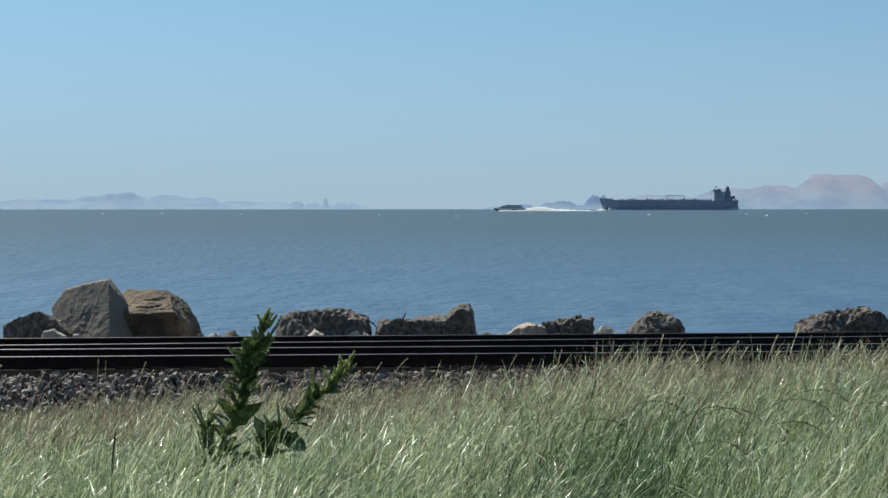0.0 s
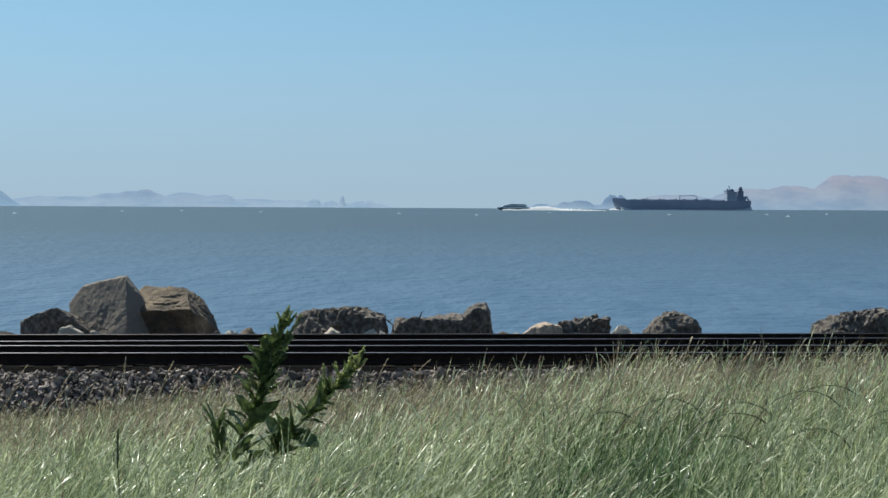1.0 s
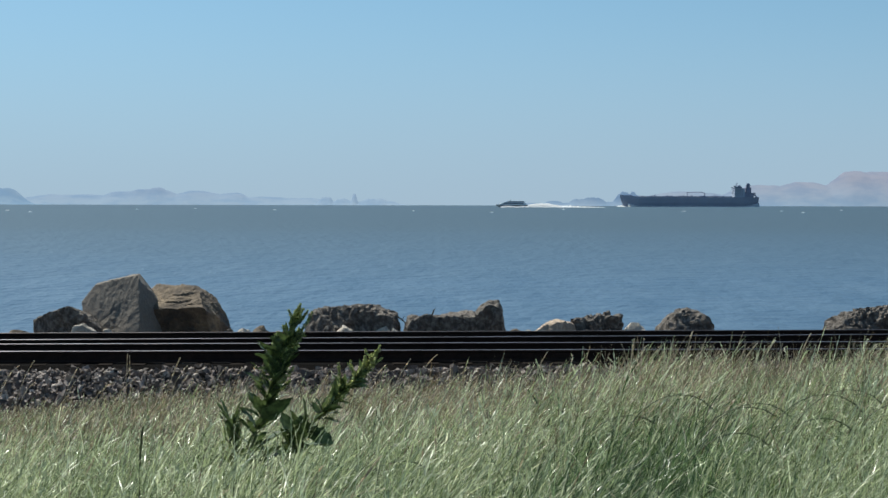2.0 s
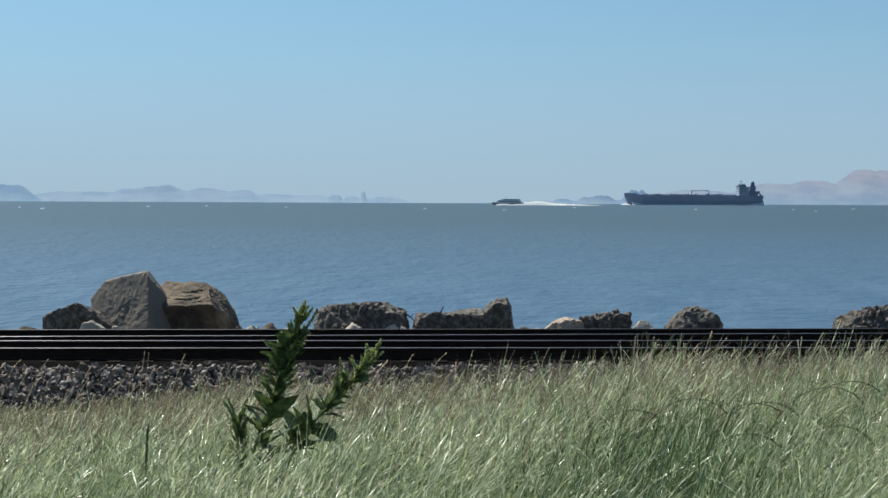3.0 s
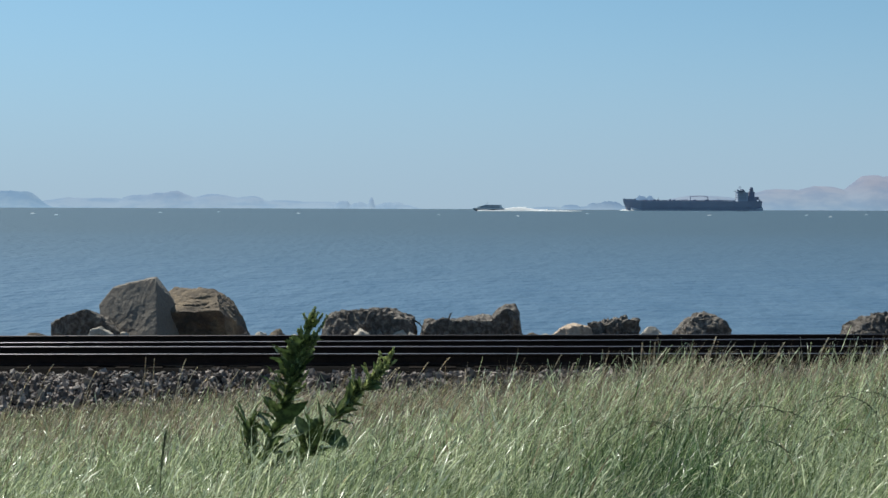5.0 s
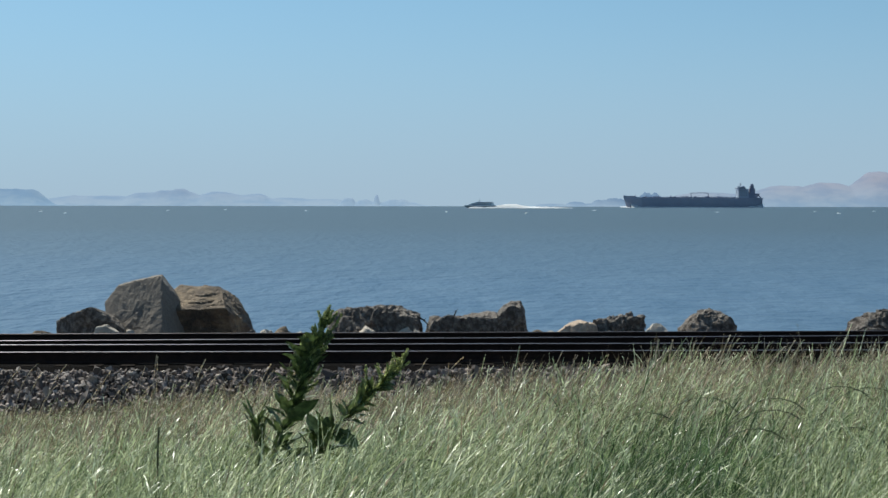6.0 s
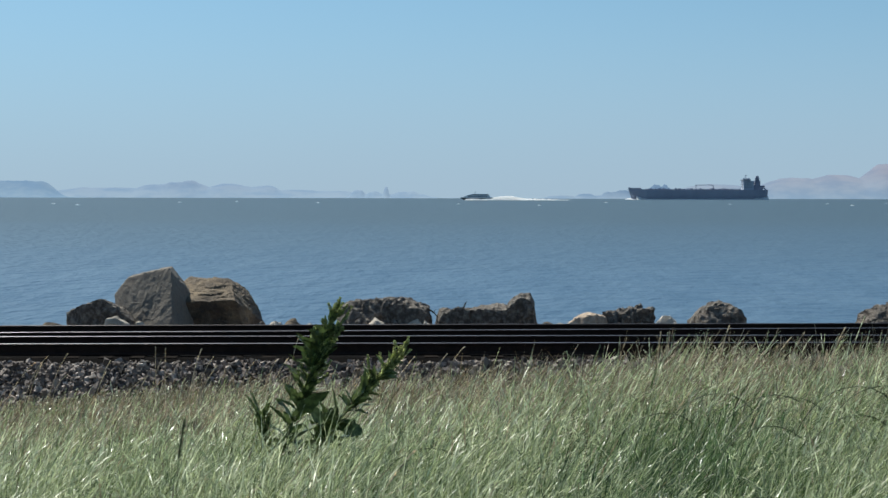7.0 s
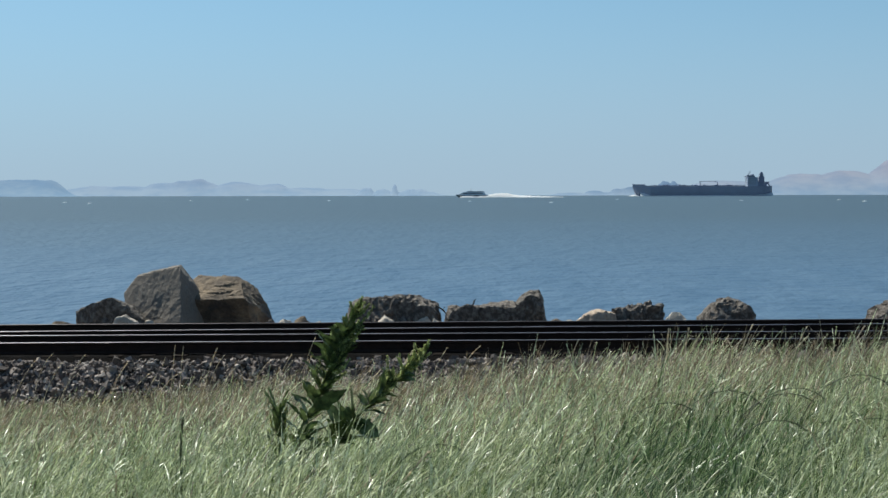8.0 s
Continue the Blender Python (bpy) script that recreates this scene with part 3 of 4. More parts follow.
def build_tanker():
    ship = thing("tanker", "long dark-hulled tanker under way with grey aft deckhouse", "ship")
    part("hull", loft([(-122.5, 1.0, 0.3, 17, 21.5), (-119.5, 4, 0.6, 8, 21), (-116, 7, 1.5, -1, 20.6), (-110, 11, 5, -2, 20), (-98, 17, 14, -2, 18.4), (-92, 19, 17, -2, 17.3), (90, 19, 17, -2, 17.0),
                       (108, 18, 13, -2, 17.2), (117, 16, 7, 0, 17.6), (121, 13, 6, 6, 17.8)]), M_HULL, ship, "dark blue-black hull paled by painted-in haze")
    bm = bmesh.new()
    box(bm, -114, -101, -6, 6, 18.5, 20.6, 0.4)
    part("forecastle", bm, M_SHIPDARK, ship)
    bm = bmesh.new()
    for y in (-6, -3, 3, 6):
        rod(bm, (-92, y, 18.2), (72, y, 18.2), 0.5, 0.5, 6)
    part("deck_pipe", bm, M_SHIPDARK, ship)
    for x in range(-84, 70, 22):
        bm = bmesh.new()
        box(bm, x - 1.6, x + 1.6, -8, -4, 17, 19.6 + (x % 3) * 0.4, 0.2)
        part("deck_locker", bm, M_SHIPDARK, ship)
    bm = bmesh.new()
    box(bm, 78, 96, -15, 15, 17, 33, 0.5)
    house = part("deckhouse", bm, M_SHIPGREY, ship, "pale grey deckhouse")
    for z in (20.5, 23.5, 26.5, 29.5):
        bm = bmesh.new()
        for y in range(-12, 13, 4):
            box(bm, 77.7, 78.1, y - 0.8, y + 0.8, z, z + 1.2)
        for x in (81, 84.5, 88, 91.5):
            box(bm, x - 0.6, x + 0.6, -15.3, -14.9, z, z + 1.2)
        part("window_row", bm, M_GLASS, house)
    bm = bmesh.new()
    box(bm, 77, 90, -19, 19, 33, 36, 0.4)
    bridge = part("bridge", bm, M_SHIPGREY, ship)
    bm = bmesh.new()
    box(bm, 76.8, 77.3, -17, 17, 34, 35.3)
    box(bm, 78, 89, -19.3, -18.8, 34, 35.3)
    part("window_row", bm, M_GLASS, bridge)
    bm = bmesh.new()
    rod(bm, (84, 0, 36), (84, 0, 44), 0.7, 0.3, 6)
    box(bm, 83.6, 84.4, -3, 3, 40, 40.6)
    box(bm, 82, 86, -0.4, 0.4, 42, 42.5)
    part("radar_mast", bm, M_SHIPDARK, ship)
    bm = bmesh.new()
    box(bm, 99, 109, -5, 5, 17, 35, 1.2)
    box(bm, 100, 108, -4, 4, 35, 39.5, 1.5)
    part("funnel", bm, M_SHIPDARK, ship, "dark rounded funnel")
    bm = bmesh.new()
    box(bm, 96, 112, -12, 12, 17, 24, 0.5)
    part("engine_casing", bm, M_SHIPDARK, ship)
    bm = bmesh.new()
    rod(bm, (112, -8, 23), (118, -8, 18), 1.1, 1.1, 6)
    box(bm, 109, 116, -10, -6, 22, 25, 0.5)
    part("lifeboat", bm, M_SHIPDARK, ship)
    for x in (-3.5, 27):
        bm = bmesh.new()
        rod(bm, (x, 0, 17), (x, 0, 25), 0.8, 0.7, 8)
        part("crane_post", bm, M_SHIPDARK, ship)
    bm = bmesh.new()
    rod(bm, (-4.5, 0, 25.6), (24, 0, 26.4), 0.65, 0.5, 6)
    rod(bm, (27, 0, 24.6), (20, 0, 26.2), 0.5, 0.5, 6)
    part("crane_jib", bm, M_SHIPDARK, ship)
    bm = bmesh.new()
    box(bm, -95, 76, -18.2, -17.8, 18.3, 18.7)
    for x in range(-94, 77, 5):
        box(bm, x - 0.25, x + 0.25, -18.2, -17.8, 16.8, 18.5)
    part("deck_railing", bm, M_SHIPDARK, ship)
    fit = random.Random(4)
    for x in range(-90, 74, 7):
        bm = bmesh.new()
        w, h = fit.uniform(1.0, 3.0), fit.uniform(0.8, 2.6)
        box(bm, x - w, x + w, -14, -10, 16.8, 17.4 + h, 0.25)
        rod(bm, (x + w, -12, 17), (x + w, -12, 18.6 + h), 0.35, 0.3, 6)
        part("deck_fitting", bm, M_SHIPDARK, ship)
    bm = bmesh.new()
    box(bm, 76, 79, -18, -14, 36, 37.4, 0.2)
    box(bm, 86, 90, -6, 6, 36, 38.2, 0.3)
    rod(bm, (80, -9, 36), (80, -9, 41), 0.3, 0.2, 6)
    part("bridge_roof_fittings", bm, M_SHIPDARK, bridge)
    bm = bmesh.new()
    rod(bm, (104, 0, 39.2), (104, 0, 42), 3.2, 2.4, 12)
    part("funnel_top", bm, M_SHIPDARK, ship)
    for x in (-101, -60, 45):
        bm = bmesh.new()
        rod(bm, (x, 0, 17), (x, 0, 23.5), 0.35, 0.2, 6)
        part("light_post", bm, M_SHIPDARK, ship)
    return ship


def foam_heap(bm, x0, x1, half, height, seed, nx=60, ny=10):
    """A long heap of broken water between x0 and x1: height is a function of 0..1 along it."""
    grid = []
    for i in range(nx + 1):
        f = i / nx
        x = x0 + (x1 - x0) * f
        row = []
        for j in range(ny + 1):
            g = j / ny * 2 - 1
            lump = 0.9 + 0.10 * noise.fractal((x * 0.35, g * 2.5, seed), 0.8, 2.0, 4)
            row.append(bm.verts.new((x, g * half(f), max(-0.15, height(f) * (1 - g * g) * lump - 0.05))))
        grid.append(row)
    for i in range(nx):
        for j in range(ny):
            bm.faces.new((grid[i][j], grid[i + 1][j], grid[i + 1][j + 1], grid[i][j + 1]))
    return bm


def build_bow_foam():
    foam = thing("wake", "thin white foam along the tanker's waterline", "wake")
    bm = foam_heap(bmesh.new(), -128, -108, lambda f: 4 + 14 * f, lambda f: 2.2 * math.sin(math.pi * min(0.97, f + 0.1)) + 0.3, 3.0, 30)
    part("bow_wave", bm, M_FOAM, foam, smooth=True)
    bm = foam_heap(bmesh.new(), -110, 122, lambda f: 19.5, lambda f: 9 + 1.2 * noise.noise((f * 40, 2, 0)), 6.0, 120)
    part("waterline_foam", bm, M_FOAM, foam, smooth=True)
    return foam


def build_ferry():
    ferry = thing("ferry", "fast catamaran ferry with dark windows, planing", "ferry")
    for y in (-4.3, 4.3):
        part("hull", loft([(-21, 0.3, 0.1, 2.2, 3.6), (-17, 1.0, 0.3, 0.2, 3.6), (-10, 1.5, 0.8, -0.6, 3.4), (20, 1.5, 1.1, -0.6, 3.0), (21, 1.4, 1.0, 0, 3.0)]), M_FERRY, ferry)
    part("deck", loft([(-20.5, 4.6, 4.2, 2.7, 3.8), (-14, 5.8, 5.6, 2.6, 4.0), (20.5, 5.8, 5.6, 2.6, 3.7), (21, 5.6, 5.4, 2.7, 3.6)]), M_FERRY, ferry)
    part("cabin", loft([(-17, 3.6, 4.4, 3.8, 4.3), (-11, 4.6, 5.3, 3.8, 6.8), (15, 4.8, 5.4, 3.7, 6.9), (18.5, 4.6, 5.2, 3.7, 5.0)]), M_CABIN, ferry)
    bm = bmesh.new()
    for x in np.arange(-10, 14.5, 2.6):
        box(bm, x - 1.1, x + 1.1, -5.15, -4.9, 4.6, 5.9)
    part("window_band", bm, M_GLASS, ferry)
    part("upper_cabin", loft([(-9.0, 3.2, 3.8, 6.7, 7.0), (-5.0, 3.6, 4.0, 6.7, 8.3), (15, 3.6, 4.0, 6.7, 8.1), (17.5, 3.4, 3.8, 6.5, 7.3)]), M_FERRY, ferry)
    bm = bmesh.new()
    box(bm, -16, 19, -5.95, -5.75, 2.9, 3.5)
    part("rubbing_strake", bm, M_FERRYWHITE, ferry, "white stripe along the side")
    bm = bmesh.new()
    for x in np.arange(-4, 14.5, 3.0):
        box(bm, x - 1.2, x + 1.2, -3.98, -3.75, 7.1, 7.8)
    part("upper_window_band", bm, M_GLASS, ferry)
    bm = bmesh.new()
    rod(bm, (-2, 0, 8.2), (-1, 0, 11.5), 0.3, 0.15, 6)
    box(bm, -2.4, -0.6, -1.5, 1.5, 9.8, 10.3)
    part("mast", bm, M_FERRY, ferry)
    wake = thing("wake", "white churned wake and spray behind the ferry", "wake")
    bm = foam_heap(bmesh.new(), 20, 76, lambda f: 7 + 12 * f, lambda f: (1.6 + 4.6 * math.exp(-((f - 0.36) / 0.36) ** 2)) * (1 + 0.12 * noise.noise((f * 9, 5, 0))), 2.0, 90)
    part("spray", bm, M_FOAM, wake, smooth=True)
    bm = foam_heap(bmesh.new(), 66, 122, lambda f: 12 + 8 * f, lambda f: max(0.0, (2.2 * (1 - f) ** 1.2 + 0.5) * (1 + 0.8 * noise.noise((f * 22, 8, 0)))), 9.0, 110)
    part("foam_trail", bm, M_FOAM, wake, smooth=True)
    bm = foam_heap(bmesh.new(), -15, 22, lambda f: 11.5, lambda f: 1.7 + 1.6 * abs(math.sin(f * 5.5)), 5.0, 40)
    part("bow_wave", bm, M_FOAM, wake, smooth=True)
    return ferry, wake


TANKER = build_tanker()
BOW_FOAM = build_bow_foam()
FERRY, WAKE = build_ferry()


# whitecaps out on the bay
def whitecap(x, y, size, seed):
    bm = bmesh.new()
    foam_heap(bm, -size, size, lambda f: 0.35 * size * math.sin(math.pi * min(max(f, 0.04), 0.96)), lambda f: 0.55 * math.sin(math.pi * f), seed, 14, 4)
    ob = new("whitecap", mesh_of("whitecap", bm, M_FOAM, True))
    ob.location = (x, y, 0.02)
    tagged(ob, "small white breaking wave crest", "whitecap", "whitecaps on the bay")
    return ob


CAPS = [whitecap(math.tan(radians(a)) * d, d, 0.65 * s, i) for i, (a, d, s) in enumerate((
    (-12.9, 1050, 2.4), (-12.2, 900, 2.0), (-9.0, 1300, 2.2), (-4.7, 1250, 2.4), (-0.3, 1100, 1.9), (2.2, 950, 1.8), (8.2, 1150, 2.6), (11.2, 1250, 2.4),
    (11.9, 1000, 2.2), (-7.2, 1500, 2.4), (4.4, 1450, 2.5), (13.0, 1400, 2.4)))]


# ---------------------------------------------------------------- birds
def build_bird():
    bird = thing("bird", "small dark bird flying low over the bank", "bird", (30, 16, 4), "two birds in flight")
    bm = bmesh.new()
    bmesh.ops.create_uvsphere(bm, u_segments=10, v_segments=8, radius=1, matrix=Matrix.Diagonal((0.045, 0.014, 0.014, 1)))
    bmesh.ops.create_uvsphere(bm, u_segments=8, v_segments=6, radius=1, matrix=Matrix.Translation((-0.042, 0, 0.004)) @ Matrix.Diagonal((0.014, 0.011, 0.011, 1)))
    bmesh.ops.scale(bm, vec=(0.6, 0.6, 0.6), verts=bm.verts)
    part("body", bm, M_BIRD, bird, smooth=True)
    bm = bmesh.new()
    rod(bm, (-0.053, 0, 0.003), (-0.065, 0, 0.002), 0.003, 0.0005, 6)
    bmesh.ops.scale(bm, vec=(0.6, 0.6, 0.6), verts=bm.verts)
    part("beak", bm, M_BIRD, bird)
    for s in (-1, 1):
        bm = bmesh.new()
        v = [bm.verts.new(c) for c in ((-0.02, 0, 0.006), (-0.028, s * 0.05, 0.014), (0.02, s * 0.11, 0.01), (0.008, s * 0.05, 0.011), (0.02, 0, 0.006))]
        bm.faces.new(v)
        bmesh.ops.solidify(bm, geom=list(bm.faces), thickness=0.003)
        bmesh.ops.scale(bm, vec=(0.6, 0.6, 0.6), verts=bm.verts)
        part("wing", bm, M_BIRD, bird)
    bm = bmesh.new()
    v = [bm.verts.new(c) for c in ((0.035, -0.008, 0), (0.035, 0.008, 0), (0.075, 0.018, 0.002), (0.06, 0, 0.002), (0.075, -0.018, 0.002))]
    bm.faces.new(v)
    bmesh.ops.solidify(bm, geom=list(bm.faces), thickness=0.003)
    bmesh.ops.scale(bm, vec=(0.6, 0.6, 0.6), verts=bm.verts)
    part("tail", bm, M_BIRD, bird)
    return bird


BIRDS = [build_bird()]
BIRDS.append(copy_thing(BIRDS[0], pose(31, 16, 4)))


# ---------------------------------------------------------------- dock plant
def leaf_bm(bm, base, way, length, width, droop, seed, fold=0.25):
    """A long wavy leaf that arches over; base and way as vectors."""
    rng = random.Random(seed)
    way = Vector(way).normalized()
    side = way.cross(Vector((0, 0, 1)))
    side = side.normalized() if side.length > 0.05 else Vector((1, 0, 0))
    side = (Matrix.Rotation(rng.uniform(-1.3, 1.3), 3, way) @ side).normalized()
    nseg, rows, p = 8, [], Vector(base)
    for i in range(nseg + 1):
        f = i / nseg
        w = width * 0.5 * (math.sin(math.pi * min(1, f * 0.93 + 0.07)) ** 0.75) * (1 + 0.22 * math.sin(i * 2.4 + seed))
        up = side.cross(way).normalized()
        rows.append([bm.verts.new(p - side * w + up * (fold * w + 0.35 * w * rng.uniform(-1, 1))), bm.verts.new(p - up * 0.001),
                     bm.verts.new(p + side * w + up * (fold * w + 0.35 * w * rng.uniform(-1, 1)))])
        p = p + way * length / nseg
        way = (way + Vector((0, 0, -droop / nseg))).normalized()
    for a, b in zip(rows, rows[1:]):
        for j in range(2):
            bm.faces.new((a[j], a[j + 1], b[j + 1], b[j]))
    return bm


def raceme_mesh(points, seed, spread):
    """Tight whorls of small winged fruits round a thin stalk."""
    rng = np.random.default_rng(seed)
    wings = np.array([(1, 0, 0), (0, 0, 1), (-1, 0, 0), (0, 0, -1), (0, 1, 0.1), (0, 0, 0.9), (0, -1, 0.1), (0, 0, -0.9)], float)
    quads = np.array([(0, 1, 2, 3), (4, 5, 6, 7)])
    pts = [np.array(p, float) for p in points]
    length = [np.linalg.norm(b - a) for a, b in zip(pts, pts[1:])]
    total, verts, faces = sum(length), [], []
    whorls = max(4, int(total / 0.011))
    for w in range(whorls):
        f = (w + rng.uniform(-0.2, 0.2)) / whorls
        at = f * total
        k = 0
        while k < len(length) - 1 and at > length[k]:
            at -= length[k]
            k += 1
        c = pts[k] + (pts[k + 1] - pts[k]) * (at / length[k])
        r = spread * (1.0 - 0.65 * f) * rng.uniform(0.6, 1.25)
        for _ in range(rng.integers(8, 15)):
            a = rng.uniform(0, 2 * math.pi)
            o = np.array((math.cos(a) * r, math.sin(a) * r, rng.normal(0, 0.5) * r)) * rng.uniform(0.35, 1.0)
            q = np.array(Euler((rng.normal(0, 0.5), rng.normal(0.2, 0.5), a)).to_matrix())
            size = rng.uniform(0.0036, 0.0062)
            faces.append(quads + len(verts) * 8)
            verts.append((wings * np.array((0.9, 0.8, 1.35)) * size) @ q.T + c + o)
    return array_mesh("seed_head", np.concatenate(verts), np.concatenate(faces).tolist(), [M_DOCKSEED], None, False)


def raceme(parent, points, seed, spread, label=""):
    ob = new("seed_head", raceme_mesh(points, seed, spread))
    ob.parent = parent
    tagged(ob, label, kind="stuff")


def stalk(plant, pts, seed, head_from, leaves, spread, lean):
    """A stem with racemes that rise beside its upper part, and leaves: (node, angle, length, width, droop)."""
    bm = bmesh.new()
    for i, (a, b) in enumerate(zip(pts, pts[1:])):
        r = 0.009 * (1 - 0.75 * i / len(pts))
        rod(bm, a, b, r, r * 0.88, 7)
    st = part("stem", bm, M_DOCKSTEM, plant, smooth=True)
    raceme(st, pts[head_from:], seed, spread, "upright pale green cluster of seeds")
    rng = random.Random(seed)
    for i in range(head_from - 1, len(pts) - 1):
        fade = 1 - 0.45 * (i - head_from + 1) / (len(pts) - head_from)
        for k in range(9):
            a = Vector(pts[i]).lerp(Vector(pts[i + 1]), rng.random())
            way = Vector((lean + rng.gauss(0, 0.33), rng.gauss(0, 0.3), 1)).normalized() * rng.uniform(0.10, 0.19) * fade
            side = Vector((math.copysign(rng.uniform(0.012, 0.04), way.x), rng.uniform(-0.02, 0.02), 0)) * fade
            raceme(st, [a, a + side + way * 0.45, a + side + way], seed * 50 + i * 7 + k, spread * 0.72)
    for k, (i, ang, ln, wd, dr) in enumerate(leaves):
        bm = bmesh.new()
        at = Vector(pts[i]).lerp(Vector(pts[min(i + 1, len(pts) - 1)]), rng.random())
        leaf_bm(bm, at, (math.cos(radians(ang)), rng.uniform(-0.6, 0.2), math.sin(radians(ang))), ln, wd, dr, seed + k)
        part("leaf", bm, M_DOCK, st, smooth=True)
    return st


def build_dock():
    foot = (-0.80, 10.0, float(bank(-0.8, 10.0)) - 0.02)
    plant = thing("dock_plant", "tall leafy green dock weed with seed stalks among grass", "weed", foot)
    mixed = random.Random(6)
    a = stalk(plant, [(-0.25, 0, 0), (-0.235, 0, 0.24), (-0.205, 0, 0.44), (-0.150, 0, 0.63), (-0.105, 0, 0.76), (-0.066, 0, 0.88), (-0.032, 0, 0.99), (0.005, 0, 1.09), (0.035, 0, 1.19), (0.058, 0, 1.29)], 3, 5,
              [(2 + k % 4, mixed.choice((mixed.uniform(35, 80), mixed.uniform(95, 140))), mixed.uniform(0.10, 0.20), mixed.uniform(0.025, 0.055), mixed.uniform(0.2, 0.9)) for k in range(44)]
              + [(5 + k % 3, mixed.uniform(30, 150), mixed.uniform(0.06, 0.13), mixed.uniform(0.015, 0.035), 0.7) for k in range(34)]
              + [(2, 38, 0.36, 0.10, 0.25), (2, 52, 0.30, 0.085, 0.5), (1, 50, 0.40, 0.10, 0.4), (6, 112, 0.14, 0.06, 0.1), (6, 95, 0.13, 0.06, 0.1)], 0.019, 0.26)
    tip = [(-0.01, -0.02, 1.05), (0.06, -0.02, 1.13), (0.115, -0.02, 1.21), (0.155, -0.02, 1.28)]
    raceme(a, tip, 77, 0.017)
    raceme(a, [(0.0, -0.03, 1.0), (0.06, -0.03, 1.08), (0.11, -0.03, 1.17)], 79, 0.016)
    b = stalk(plant, [(-0.10, 0.03, 0.0), (-0.07, 0.03, 0.26), (0.005, 0.03, 0.46), (0.09, 0.03, 0.58), (0.185, 0.03, 0.69), (0.255, 0.03, 0.775), (0.345, 0.03, 0.86), (0.425, 0.03, 0.94), (0.485, 0.03, 1.03)], 17, 5,
              [(2 + k % 4, mixed.choice((mixed.uniform(10, 70), mixed.uniform(80, 125))), mixed.uniform(0.09, 0.18), mixed.uniform(0.02, 0.05), mixed.uniform(0.3, 1.0)) for k in range(34)]
              + [(5 + k % 2, mixed.uniform(-10, 120), mixed.uniform(0.07, 0.13), mixed.uniform(0.014, 0.03), 0.9) for k in range(20)]
              + [(2, 150, 0.24, 0.10, 0.5), (2, 75, 0.25, 0.11, 0.3), (3, 95, 0.20, 0.09, 0.3), (3, -10, 0.18, 0.10, 0.4), (2, 20, 0.26, 0.11, 0.4), (2, 110, 0.22, 0.10, 0.3)], 0.017, 0.55)
    raceme(b, [(0.40, 0.02, 0.90), (0.47, 0.02, 0.97), (0.54, 0.02, 1.03)], 78, 0.013)
    c = stalk(plant, [(-0.23, -0.04, 0.0), (-0.25, -0.04, 0.2), (-0.26, -0.04, 0.38), (-0.27, -0.04, 0.52), (-0.285, -0.04, 0.64)], 29, 3,
              [(1 + k % 4, mixed.uniform(65, 115), mixed.uniform(0.12, 0.2), mixed.uniform(0.02, 0.04), 0.4) for k in range(16)], 0.007, 0.0)
    return plant, (a, b, c)


DOCK, STALKS = build_dock()


# ---------------------------------------------------------------- grass
def strips(rng, n, x, y, height, width, lean, curl, levels, profile):
    """n thin blades as bent strips. Returns verts (n, k, 3) and the face pattern of one blade."""
    t = 1 - (1 - np.linspace(0, 1, levels)) ** (1.0 if levels < 10 else 1.9)
    head = rng.normal(0.1, 1.1, n)                      # most bow to the right, down the wind
    theta = lean[:, None] + curl[:, None] * t[None, :] ** 1.3
    ds = height[:, None] * np.diff(t)[None, :]
    run = np.concatenate([np.zeros((n, 1)), np.cumsum(np.sin(theta[:, :-1]) * ds, 1)], 1)
    lift = np.concatenate([np.zeros((n, 1)), np.cumsum(np.cos(theta[:, :-1]) * ds, 1)], 1)
    cx, cy = np.cos(head)[:, None], np.sin(head)[:, None]
    px, py = x[:, None] + run * cx, y[:, None] + run * cy
    pz = bank(x, y)[:, None] - 0.03 + lift
    w = width[:, None] * profile(t)[None, :] / 2
    face = rng.uniform(0, math.pi, n)[:, None] + rng.normal(0, 1.8, n)[:, None] * t[None, :]   # blades twist
    wx, wy = np.cos(face) * w, np.sin(face) * w * 0.8
    v = np.empty((n, levels * 2, 3))
    v[:, 0::2, 0], v[:, 0::2, 1], v[:, 0::2, 2] = px - wx, py - wy, pz
    v[:, 1::2, 0], v[:, 1::2, 1], v[:, 1::2, 2] = px + wx, py + wy, pz
    f = np.array([(2 * i, 2 * i + 1, 2 * i + 3, 2 * i + 2) for i in range(levels - 1)])
    return v, f


def grass_height(x, y):
    """Short and thin at the foot of the ballast, tall along the crest of the bank."""
    rows = [5, 9, 14, 20, 24, 27.8]
    low = np.interp(y, rows, [0.42, 0.44, 0.41, 0.34, 0.26, 0.18])
    mid = np.interp(y, rows, [0.42, 0.50, 0.55, 0.60, 0.56, 0.48])
    tall = np.interp(y, rows, [0.42, 0.52, 0.62, 0.66, 0.60, 0.5])
    s = x / y
    k, q = smoothstep(-0.24, -0.10, s), smoothstep(-0.08, 0.10, s)
    h = low * (1 - k) + k * (mid * (1 - q) + tall * q)
    return h * (1 + 0.16 * np.sin(x * 1.9 + y * 0.7) * np.sin(y * 1.3 - x * 0.6)
                + 0.22 * np.sin(x * 7.1 + 3 * np.sin(y * 1.9)) * np.sin(y * 4.3 + 2 * np.sin(x * 2.7)))


def fresh(x, y):
    """Greener grass in two hollows of the bank."""
    s = x / y
    return 1.1 * np.exp(-(((s - 0.122) / 0.045) ** 2 + ((y - 9.8) / 2.5) ** 2)) + 0.4 * np.exp(-(((s - 0.055) / 0.03) ** 2 + ((y - 9.3) / 1.5) ** 2))


